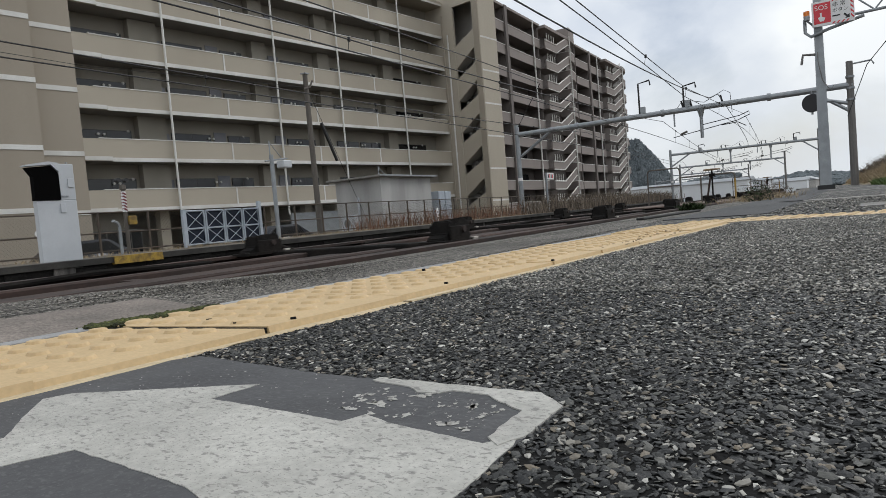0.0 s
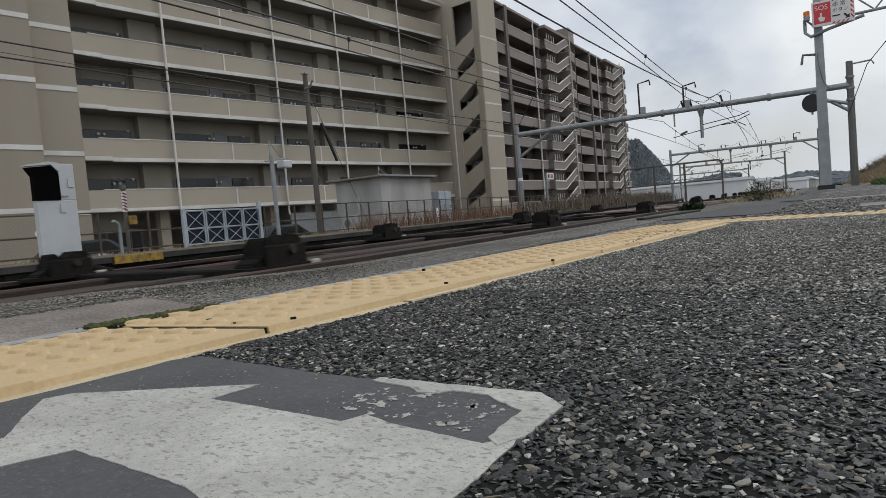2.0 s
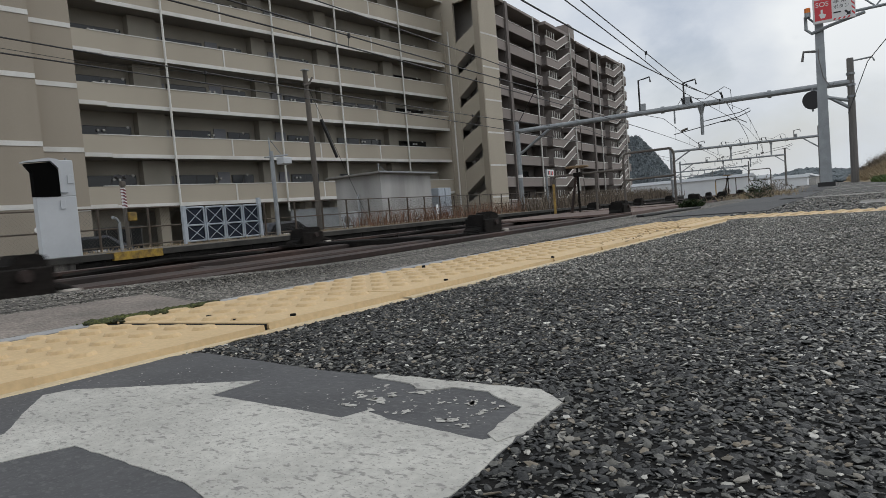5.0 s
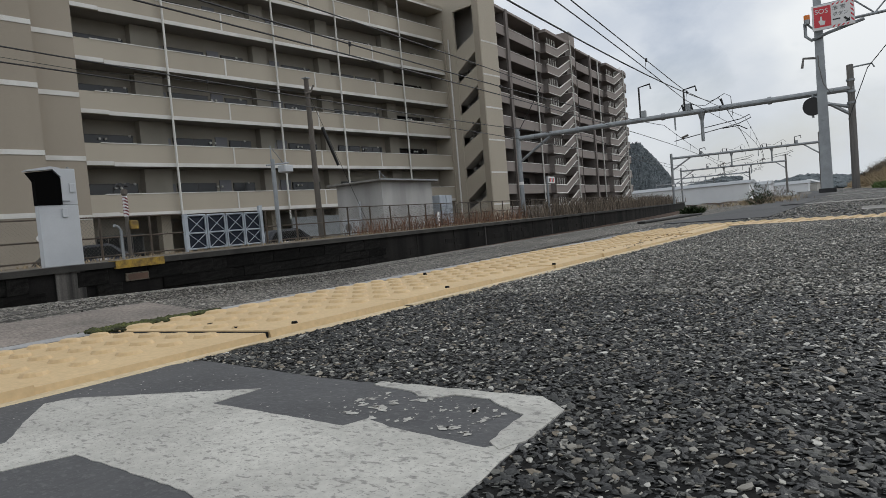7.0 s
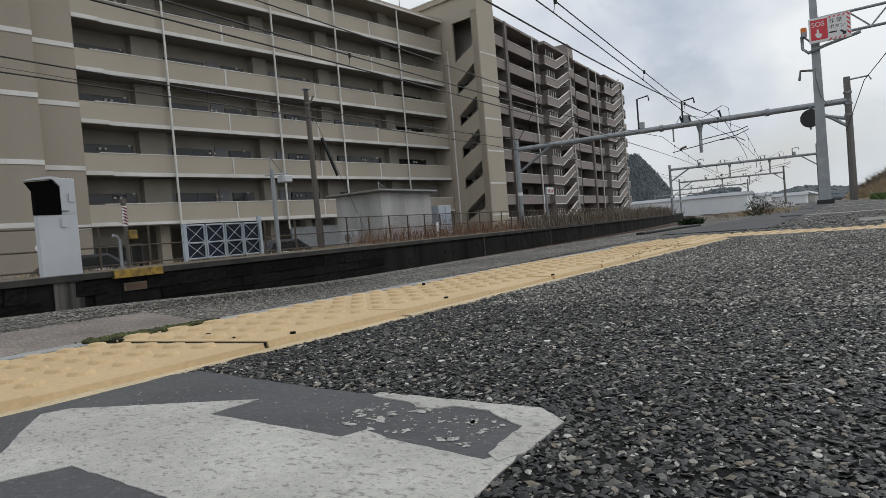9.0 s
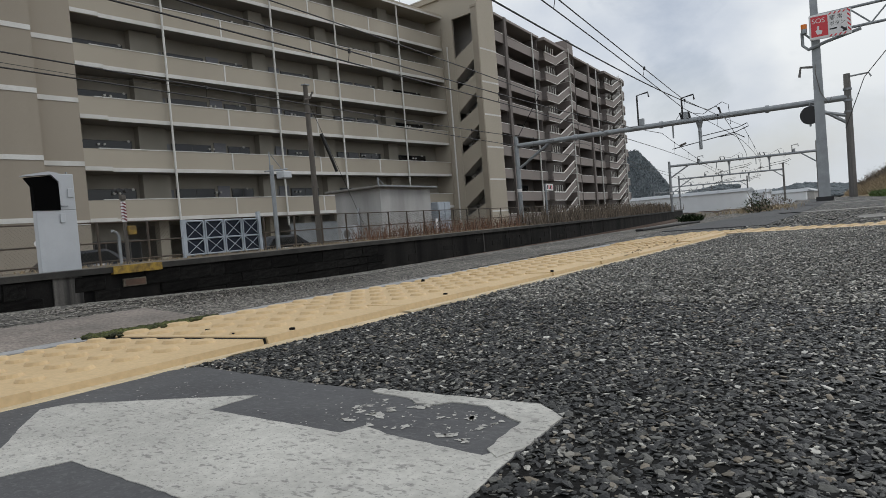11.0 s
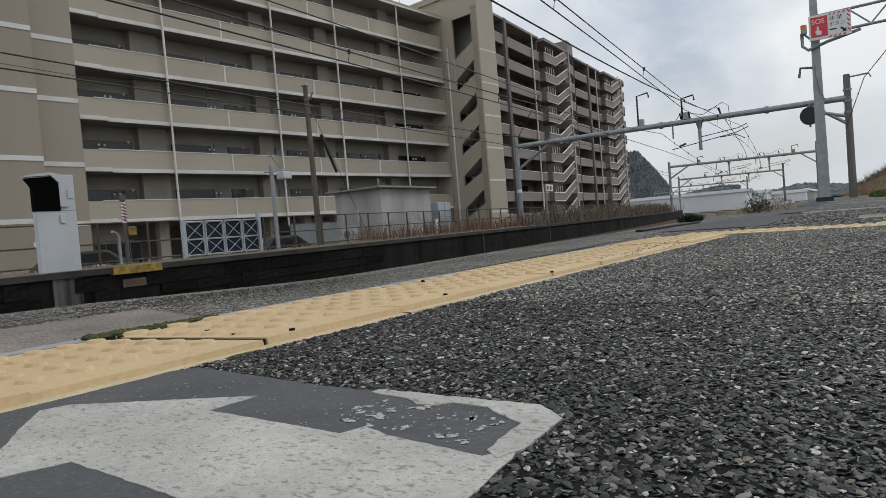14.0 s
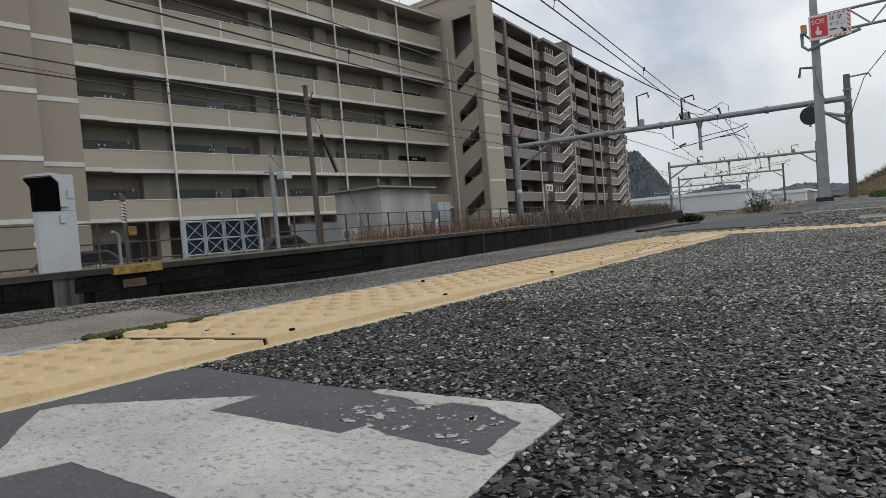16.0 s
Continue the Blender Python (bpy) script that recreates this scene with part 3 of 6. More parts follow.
def make_tactile(plat):
    """Raised-dot warning strip along the platform, and the piece that turns across it."""
    def tile(L, W, dots, skew_start=0.0, skew_end=0.0):
        """A tile whose ends may be cut askew."""
        bm = bmesh.new()
        t, bev = 0.013, 0.004
        prism(bm, [(0.0, -0.004), (W, -0.004), (W, 0.008), (W - 0.003, t), (bev, t)], 0.0003, L - 0.0003, "x")
        for i in range(dots[0]):
            for j in range(dots[1]):
                c = Vector(((i + 0.5) * L / dots[0], 0.055 + (j + 0.5) * 0.060, t))
                lo = [bm.verts.new(c + Vector((math.cos(a) * 0.0185, math.sin(a) * 0.0185, -0.001))) for a in [k * math.pi / 7 for k in range(14)]]
                mi = [bm.verts.new(c + Vector((math.cos(a) * 0.0145, math.sin(a) * 0.0145, 0.0042))) for a in [k * math.pi / 7 for k in range(14)]]
                hi = [bm.verts.new(c + Vector((math.cos(a) * 0.0115, math.sin(a) * 0.0115, 0.0048))) for a in [k * math.pi / 7 for k in range(14)]]
                for k in range(14):
                    bm.faces.new((lo[k], lo[(k + 1) % 14], mi[(k + 1) % 14], mi[k]))
                    bm.faces.new((mi[k], mi[(k + 1) % 14], hi[(k + 1) % 14], hi[k]))
                bm.faces.new(hi)
        for v in bm.verts:
            f = min(1.0, max(0.0, v.co.x / L))
            v.co.x -= v.co.y * (skew_start * (1 - f) + skew_end * f)
        return bm
    strip = thing("tactile_strip", pose(0, -0.008, -0.002), "yellow raised-dot tactile warning strip set in dark asphalt", "tactile paving")
    L = 0.30
    first = None
    for i in range(-3, 9):
        x = 0.56 + i * L - (0.010 if i < 0 else 0)
        if first is None:
            first = part("tile", tile(L, 0.355, (5, 5)), M["yellow"], strip)
            ob = first
        elif i in (-1, 0):
            ob = part("tile", tile(L, 0.355, (5, 5), *((0.0, 0.22) if i else (0.22, 0.0))), M["yellow"], strip)
        else:
            ob = new("tile", first.data)
            ob.parent = strip
        dz = 0.002 * math.sin(i * 1.9 + 0.4)
        ob.matrix_basis = pose(x, 0.775 + 0.004 * math.sin(i * 0.9), dz, 0.2 * math.sin(i * 3.0), 0.25 * math.sin(i * 1.3), 0.4 * math.sin(i * 0.8))
    for i in range(14):
        ob = new("tile", first.data)
        ob.parent = strip
        ob.matrix_basis = pose(3.40 + 0.008 * math.sin(i * 2), 1.10 - i * L, -0.008, 0.3 * math.sin(i * 2.2), 0.4 * math.sin(i * 1.1), -90 + 0.6 * math.sin(i * 1.9))

    def lip(y0, y1, z, material, seed, x0=-0.5):
        """A ragged bed of cement squeezed out along the tiles."""
        rnd = random.Random(seed)
        bm = bmesh.new()
        rows = []
        n = 150
        for i in range(n + 1):
            x = x0 + (3.2 - x0) * i / n
            a = rnd.uniform(-0.004, 0.004) + 0.005 * math.sin(i * 0.35)
            rows.append([bm.verts.new((x, y0 + a, 0.001)), bm.verts.new((x, y0 + a * 0.5 + 0.003, z)), bm.verts.new((x, y1, z)), bm.verts.new((x, y1, 0.0))])
        for r, q in zip(rows, rows[1:]):
            for k in range(3):
                bm.faces.new((r[k], r[k + 1], q[k + 1], q[k]))
        part("cement_bed", bm, material, strip, "pale cement bed along the tiles")
    lip(0.752, 0.79, 0.0035, M["cream"], 1)
    lip(0.746, 0.770, 0.0058, M["cream"], 6, 0.85)
    lip(1.168, 1.125, 0.0125, M["cement"], 2)
    # Near-black strip, almost level with the tile tops.
    part("joint_filler", prism(bmesh.new(), [(0.551, 0.779), (0.557, 0.779), (0.486, 1.128), (0.470, 1.128)], -0.002, 0.0122, "z"), M["binder"], strip, "dark strip in the open joint")
    for x, y in ((0.615, 0.79), (1.02, 0.80), (1.47, 0.79), (0.56, 0.86), (0.57, 0.95), (1.30, 1.09)):
        bm = rod(bmesh.new(), (0, 0, 0), (0, 0, 0.015), 0.006, 8, 0.0045)
        part("pin", bm, M["binder"], strip).matrix_basis = pose(x, y, 0.002)
    # moss in the open joint
    def tuft(rnd):
        f = rnd.random()
        return (0.475 + 0.21 * f + rnd.gauss(0, 0.01), 1.135 + rnd.gauss(0, 0.017 - 0.009 * f) - 0.012 * f, 0.0125)
    blob_stuff("moss", 1500, tuft, 0.0042, M["moss"], "dark green moss growing beside the tiles", "moss", 9, 0.8)
    # old concrete paving between strip and edge
    bm = bmesh.new()
    grid = [[bm.verts.new((-1.2 + 0.1 * i, 1.168 + 0.058 * j, 0.009 + lift(-1.2 + 0.1 * i, 1.168 + 0.058 * j - 0.062 * (-1.2 + 0.1 * i)))) for j in range(5)] for i in range(20)]
    for i in range(19):
        for j in range(4):
            bm.faces.new((grid[i][j], grid[i + 1][j], grid[i + 1][j + 1], grid[i][j + 1]))
    ret = bmesh.ops.extrude_edge_only(bm, edges=[e for e in bm.edges if e.is_boundary])
    for v in ret["geom"]:
        if isinstance(v, bmesh.types.BMVert):
            v.co.z = -0.02
    part("concrete_slab", bm, M["old_concrete"], plat, "worn pinkish concrete paving slab")
    for o in (1.43, 1.50):
        bm = bmesh.new()
        tube(bm, [C(-3 + 0.25 * i, o, -0.001 + lift(-3 + 0.25 * i, o)) for i in range(49)], 0.0055, 6)
        part("joint_filler", bm, M["joint_dirt"], plat)


def ragged(outline, z0, z1, jag, seed):
    """A thin sheet with uneven edges from an outline in x, y."""
    rnd = random.Random(seed)
    pts = []
    for (a, b), (c, d) in zip(outline, outline[1:] + outline[:1]):
        n = max(1, int(math.hypot(c - a, d - b) / 0.009))
        for i in range(n):
            f = i / n
            w = jag if i else 0
            pts.append((a + (c - a) * f + rnd.uniform(-w, w), b + (d - b) * f + rnd.uniform(-w, w)))
    bm = bmesh.new()
    lo = [bm.verts.new((a, b, z0)) for a, b in pts]
    hi = [bm.verts.new((a, b, z1)) for a, b in pts]
    n = len(lo)
    for i in range(n):
        bm.faces.new((lo[i], lo[(i + 1) % n], hi[(i + 1) % n], hi[i]))
    bmesh.ops.triangulate(bm, faces=[bm.faces.new(hi)])
    return bm


SHEET = [(-0.3, 0.746), (0.10, 0.747), (0.30, 0.749), (0.392, 0.750), (0.425, 0.731), (0.422, 0.61), (0.418, 0.50), (0.421, 0.445), (0.432, 0.31), (0.438, 0.25), (0.412, 0.219), (0.33, 0.213), (0.27, 0.205), (0.05, 0.185), (-0.3, 0.16)]


def make_arrow():
    """A worn grey foot-marking sheet with a white arrow."""
    sheet = thing("arrow_sheet", pose(0, 0, 0), "worn grey floor sheet with a peeling white arrow", "floor marking")
    part("sheet", ragged(SHEET, -0.004, 0.0011, 0.0008, 3), M["sheet"], sheet)
    whites = [
        [(0.364, 0.524), (0.312, 0.526), (0.3175, 0.358), (0.338, 0.352), (0.330, 0.322), (0.325, 0.233), (0.345, 0.219), (0.33, 0.2135), (0.27, 0.2055), (0.19, 0.20), (0.17, 0.27), (0.19, 0.36), (0.186, 0.504), (0.146, 0.52), (-0.2, 0.56), (-0.2, 0.58), (0.170, 0.597), (0.214, 0.671), (0.238, 0.708), (0.262, 0.70)],
        [(0.426, 0.42), (0.433, 0.31), (0.4375, 0.252), (0.4125, 0.22), (0.345, 0.2145), (0.325, 0.222), (0.335, 0.236), (0.365, 0.240), (0.392, 0.243), (0.405, 0.272), (0.417, 0.29), (0.416, 0.325), (0.404, 0.333), (0.40, 0.352), (0.411, 0.37), (0.416, 0.42)],
    ]
    for k, o in enumerate(whites):
        part("white_arrow", ragged(o, -0.001, 0.0017 + 0.0005 * k, 0.0008 if k == 0 else 0.0012, 4 + k), M["white_paint"], sheet, "peeling white paint")
    rnd = random.Random(7)
    bm = bmesh.new()
    for i in range(330):
        if i < 130:
            cx_, cy_ = rnd.uniform(0.34, 0.405), 0.255 + 0.15 * rnd.random() ** 1.3
            r = 0.0006 + 0.0046 * rnd.random() ** 4
        else:
            cx_, cy_ = rnd.uniform(0.2, 0.415), rnd.uniform(0.25, 0.74)
            r = rnd.uniform(0.0005, 0.0013)
        turn = rnd.uniform(0, 3.14)
        ring = []
        for a in [j * math.pi / 6 for j in range(12)]:
            q = r * rnd.uniform(0.35, 1.4)
            u, v = math.cos(a) * q * 1.25, math.sin(a) * q * 0.9
            ring.append(bm.verts.new((cx_ + u * math.cos(turn) - v * math.sin(turn), cy_ + u * math.sin(turn) + v * math.cos(turn), 0.0016)))
        bm.faces.new(ring)
    tagged(part("flaked_paint", bm, M["white_paint"], sheet), kind="stuff")


# ---- apartment building facing the line ----
BUILDING = Matrix.Translation((20.298, 35.335, 0)) @ pose(0, 0, 0, 0, 0, -2.9)
FLOORS = [1.93, 4.76, 7.58, 10.41, 13.26, 16.1]
ROOF_Z = 18.9


def make_building():
    b = thing("apartment_building", BUILDING, "beige rendered apartment block with white-edged balconies and a stair tower", "building")
    G = GROUND_Z
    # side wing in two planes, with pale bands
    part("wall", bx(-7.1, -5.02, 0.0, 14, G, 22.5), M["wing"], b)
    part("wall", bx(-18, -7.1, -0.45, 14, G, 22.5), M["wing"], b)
    for z in (2.05, 5.2, 8.6, 11.75, 14.95, 18.2):
        part("string_course", bx(-7.06, -5.03, -0.035, 0.05, z - 0.2, z + 0.05), M["band"], b)
        part("string_course", bx(-18, -7.1, -0.485, -0.4, z, z + 0.25), M["band"], b)
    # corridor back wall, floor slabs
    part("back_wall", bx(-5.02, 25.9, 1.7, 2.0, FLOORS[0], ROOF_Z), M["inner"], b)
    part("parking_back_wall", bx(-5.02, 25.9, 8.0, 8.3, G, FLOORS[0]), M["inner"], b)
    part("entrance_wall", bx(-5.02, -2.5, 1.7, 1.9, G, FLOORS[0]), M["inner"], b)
    part("body", bx(-5.02, 25.9, 2.0, 14, FLOORS[0], ROOF_Z + 0.2), M["beige"], b)
    for z in FLOORS:
        # Slab undersides take the colour that holds the ceiling shade.
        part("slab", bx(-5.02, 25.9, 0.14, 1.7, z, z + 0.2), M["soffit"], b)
        part("balcony_wall", bx(-5.02, 25.9, 0.0, 0.14, z + 0.002, z + 1.22), M["beige"], b)
        part("parapet_edge", bx(-5.02, -3.6, -0.03, 0.0, z + 0.02, z + 0.24), M["band"], b)
        part("parapet_edge", bx(-3.6, 25.9, -0.05, 0.0, z - 0.04, z + 0.18), M["band"], b)
        part("coping", bx(-4.2, 25.9, -0.03, 0.17, z + 1.22, z + 1.27), M["band"], b)
        for s in (3.85, 11.0, 17.0):
            part("movement_joint", bx(s - 0.05, s + 0.05, -0.025, 0.0, z + 0.18, z + 1.22), M["band"], b)
    part("roof", bx(-5.02, 25.9, -0.25, 14, ROOF_Z, ROOF_Z + 0.35), M["beige"], b)
    part("parapet_edge", bx(-5.02, 25.9, -0.29, -0.25, ROOF_Z + 0.0, ROOF_Z + 0.14), M["band"], b)
    # per storey: columns, windows, doors, vents against the corridor's back wall
    bays = [(-5.02, 0.1), (0.1, 7.75), (7.75, 13.4), (13.4, 20.25), (20.25, 25.9)]
    for z in FLOORS:
        z0 = z + 0.2
        for i, (a, c) in enumerate(bays):
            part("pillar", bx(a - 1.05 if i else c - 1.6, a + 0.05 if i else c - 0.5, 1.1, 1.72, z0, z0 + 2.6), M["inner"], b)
            lo, hi = (a + 0.3, c - 1.7) if i == 0 else (a + 0.5, c - 1.4)
            n = max(1, int((hi - lo) / 2.4))
            for k in range(n):
                x0, x1 = lo + (hi - lo) * k / n + 0.12, lo + (hi - lo) * (k + 1) / n - 0.12
                if (k + i) % 3 == 2 and i != 0:
                    d = part("door", bx(x0, min(x0 + 0.85, x1), 1.64, 1.70, z0, z0 + 1.95), M["door"], b)
                    x0 += 1.0
                    if x1 - x0 < 0.5:
                        continue
                w = part("window", bx(x0, x1, 1.62, 1.71, z0 + 0.75, z0 + 1.78), M["frame"], b)
                m = (x0 + x1) / 2
                part("pane", bx(x0 + 0.05, m - 0.03, 1.60, 1.63, z0 + 0.8, z0 + 1.73), M["glass"], w)
                part("pane", bx(m + 0.03, x1 - 0.05, 1.60, 1.63, z0 + 0.8, z0 + 1.73), M["glass"], w)
            if i:
                part("meter_box", bx(a + 0.15, a + 0.42, 1.5, 1.69, z0 + 1.2, z0 + 1.7), M["door"], b)
            bm = rod(bmesh.new(), (c - 2.0, 1.60, z0 + 1.75), (c - 2.0, 1.69, z0 + 1.75), 0.085, 12)
            part("vent_cap", bm, M["band"], b)
            for dx in (-0.16, 0.16):
                xm = (lo + hi) / 2 + dx + 0.3 * math.sin(i + z)
                part("vent_hood", rod(bmesh.new(), (xm, 1.48, z0 + 1.52), (xm, 1.6, z0 + 1.52), 0.07, 12), M["band"], b)
            part("ac_unit", bx(lo + 0.9, lo + 1.65, 1.2, 1.5, z0, z0 + 0.55), M["white"], b)
    # rain pipes
    for s in (-0.05, 7.65, 13.3, 20.2):
        part("rain_pipe", rod(bmesh.new(), (s, -0.13, -0.1 if s < 5 else 1.2), (s, -0.13, ROOF_Z), 0.065, 10), M["band"], b)
    # open ground floor: columns and back wall in shade
    for s in (-5.0, -0.4, 3.6, 7.4, 10.4, 13.2, 16.8, 20.1, 25.2):
        part("column", bx(s - 0.3, s + 0.3, 1.3, 1.9, G, FLOORS[0]), M["beige"], b)
    for s in (8.2, 11.0, 13.9, 17.4):
        part("shutter", bx(s, s + 2.6, 0.5, 0.6, G, 1.3), M["galv"], b, "pale roller shutter")
    for s in (-4.4, -3.9 + 0.85):
        w = part("window", bx(s, s + 1.3, 1.58, 1.7, G + 0.5, G + 2.2), M["pole_grey"], b)
        part("pane", bx(s + 0.06, s + 0.62, 1.55, 1.59, G + 0.56, G + 2.14), M["glass"], w)
        part("pane", bx(s + 0.68, s + 1.24, 1.55, 1.59, G + 0.56, G + 2.14), M["glass"], w)
    # stair tower
    # it stands forward of the corridors; the flights show in the opening of its flank
    X0, X1, front, top = 25.9, 28.35, -4.25, 20.6
    far, near = -1.42, -3.54
    part("tower_wall", bx(X0, X0 + 0.22, far, 3.2, G, top), M["beige"], b)
    part("tower_wall", bx(X0, X0 + 0.22, front + 0.2, near, G, top), M["beige"], b)
    part("tower_wall", bx(X0, X0 + 0.22, near, far, 18.5, top), M["beige"], b)
    part("tower_front", bx(X0, X1, front, front + 0.2, G, top), M["beige"], b)
    part("tower_side", bx(X1 - 0.22, X1, front + 0.2, 3.2, G, top), M["tower_inner"], b)
    part("tower_back", bx(X0 + 0.22, X1 - 0.22, 3.0, 3.2, G, top), M["tower_inner"], b)
    part("tower_roof", bx(X0 - 0.22, X1 + 0.22, front - 0.22, 3.4, top, top + 0.42), M["beige"], b)
    part("roof_lip", bx(X0 - 0.26, X1 + 0.26, front - 0.26, 3.44, top + 0.42, top + 0.5), M["band"], b)
    part("tower_pier", bx(X0 - 0.1, X0, front + 0.02, near - 0.12, G, 18.9), M["wing"], b)
    part("pier_cap", bx(X0 - 0.14, X0, front - 0.02, near - 0.08, 18.9, 19.1), M["wing"], b)
    for z in [G + 2.4, *(f + 2.0 for f in FLOORS[:-1])]:
        part("string_course", bx(X0 + 0.02, X1, front - 0.012, front, z, z + 0.14), M["band"], b)
    part("tower_pipe", rod(bmesh.new(), (X0 - 0.1, -0.75, G), (X0 - 0.1, -0.75, 16.2), 0.07, 10), M["band"], b)
    part("tower_pipe", rod(bmesh.new(), (X0 - 0.1, -0.25, G), (X0 - 0.1, -0.25, 18.0), 0.05, 10), M["wing"], b)
    for z in [-0.9, *FLOORS[:5]]:
        part("stair_parapet", prism(bmesh.new(), [(far, z - 0.15), (far, z + 1.77), (near, z + 2.88), (near, z + 1.32)], X0 + 0.03, X0 + 0.17, "x"), M["beige"], b)
        part("stair_flight", prism(bmesh.new(), [(far, z - 0.15), (far, z + 0.1), (near, z + 1.55), (near, z + 1.32)], X0 + 0.17, X0 + 1.1, "x"), M["tower_inner"], b)
        part("stair_flight", prism(bmesh.new(), [(far, z + 2.83), (far, z + 2.6), (near, z + 1.32), (near, z + 1.55)], X0 + 1.1, X1 - 0.22, "x"), M["tower_inner"], b)
        part("landing", bx(X0 + 0.22, X1 - 0.22, far, 3.0, z, z + 0.2), M["tower_inner"], b)
        part("half_landing", bx(X0 + 0.22, X1 - 0.22, front + 0.2, near, z + 1.35, z + 1.55), M["tower_inner"], b)
    # thin roof aerial
    part("aerial", rod(bmesh.new(), (23.0, 2.0, ROOF_Z), (23.0, 2.0, ROOF_Z + 2.6), 0.03, 6), M["wire"], b)
    return b


BROWN_X, BROWN_Y = 67.07, 41.59


def make_brown_building():
    m = Matrix.Translation((BROWN_X, BROWN_Y, 0)) @ pose(0, 0, 0, 0, 0, 6.0)
    b = thing("apartment_building", m, "grey-brown apartment block with rounded open stair towers", "building")
    G, H, n, base = GROUND_Z, 2.88, 9, 0.2
    top = 26.4
    part("body", bx(-3, 58, 2.2, 14, G, top - 0.2), M["brown"], b)
    for a, c in ((-3.0, 15.0), (30.0, 43.5)):
        part("roof_edge", bx(a, c, -0.2, 2.3, top - 0.3, top), M["brown_pale"], b)
        for k in range(n):
            z = base + H * k
            part("balcony_floor", bx(a, c, 0.06, 2.2, z - 0.15, z + 0.02), M["brown"], b)
            part("balcony_wall", bx(a, c, -0.05, 0.06, z - 0.25, z + 0.95), M["brown_pale"], b)
            part("coping", bx(a, c, -0.09, 0.1, z + 0.95, z + 1.02), M["band"], b)
            x = a + 0.6
            while x < c - 2.2:
                w = part("window", bx(x, x + 2.0, 2.1, 2.22, z + 0.05, z + 2.1), M["frame"], b)
                part("pane", bx(x + 0.06, x + 0.95, 2.07, 2.11, z + 0.1, z + 2.05), M["glass"], w)
                part("pane", bx(x + 1.05, x + 1.94, 2.07, 2.11, z + 0.1, z + 2.05), M["glass"], w)
                x += 3.2
        for x in [a + 0.1, a + 6.5, c - 0.2]:
            part("fin_wall", bx(x - 0.12, x + 0.12, 0.1, 2.2, G, top), M["brown"], b)
        part("fin_wall", bx(a + 6.3, a + 7.0, -0.3, 0.0, G, top), M["brown"], b)
        part("rain_pipe", rod(bmesh.new(), (c - 2.6, -0.2, G), (c - 2.6, -0.2, top), 0.11, 8), M["band"], b)
    for a, c in ((15.0, 30.0), (43.5, 60.0)):
        L = c - a
        x1, x2, xr = a + 0.28 * L, a + 0.62 * L, c - 0.36 * L
        f = -0.9
        part("stair_back", bx(a, c - 1, 1.2, 2.25, G, top), M["brown"], b)
        part("rain_pipe", rod(bmesh.new(), (x2 + 0.3, f - 0.2, G), (x2 + 0.3, f - 0.2, top), 0.09, 8), M["band"], b)
        arc = [(xr + (c - xr) * math.sin(t), f + 1.6 - 1.6 * math.cos(t)) for t in [i * math.pi / 16 for i in range(9)]]
        outline = arc + [(c, 2.2), (xr, 2.2)]
        for k in range(n):
            z = base + H * k
            part("landing_wall", prism(bmesh.new(), outline, z - 0.35, z + 0.9, "z"), M["brown_pale"], b)
            part("coping", prism(bmesh.new(), [(p[0] + 0.02, p[1] - 0.05) for p in outline], z + 0.9, z + 1.0, "z"), M["band"], b)
            part("landing_floor", bx(a, x1, f + 0.15, 1.2, z - 0.3, z - 0.1), M["brown"], b)
            part("stair_parapet", prism(bmesh.new(), [(a, z - 0.35), (x1, z - 0.35), (x2, z + H * 0.62), (xr, z + H * 0.62), (xr, z + H * 0.62 + 1.1), (x2, z + H * 0.62 + 1.1), (x1, z + 0.8), (a, z + 0.8)], f, f + 0.14, "y"), M["brown_pale"], b)
            part("handrail", tube(bmesh.new(), [(a, f, z + 0.85), (x1, f, z + 0.85), (x2, f, z + H * 0.62 + 1.15), (xr, f, z + H * 0.62 + 1.15)], 0.1), M["band"], b)
            part("lower_rail", tube(bmesh.new(), [(a, f - 0.02, z - 0.33), (x1, f - 0.02, z - 0.33), (x2, f - 0.02, z + H * 0.62 + 0.02), (xr, f - 0.02, z + H * 0.62 + 0.02)], 0.07), M["band"], b)
            for q in range(9 if a > 40 else 0):
                g = (q + 0.5) / 9
                x, zs = x1 + (x2 - x1) * g, z + 0.85 + (H * 0.62 + 0.3) * g
                part("baluster", rod(bmesh.new(), (x, f + 0.07, zs), (x, f + 0.07, zs + 0.95), 0.045, 6), M["band"], b)
            for q in range(4):
                x = a + 0.8 + q * 0.9
                part("baluster", rod(bmesh.new(), (x, f + 0.07, z + 0.85), (x, f + 0.07, z + 1.9), 0.05, 6), M["band"], b)
        part("stair_core", bx(xr + 0.8, c - 1.4, f + 0.9, 2.2, G, top + 0.6), M["brown"], b)
        part("stair_roof", prism(bmesh.new(), [(p[0], p[1] - 0.1) for p in outline], top - 0.5, top + 1.4 if a < 20 else top + 0.1, "z"), M["brown_pale"], b)
        part("stair_roof", bx(a, xr, f - 0.1, 2.2, top - 0.6, top - 0.2), M["brown_pale"], b)
    return b


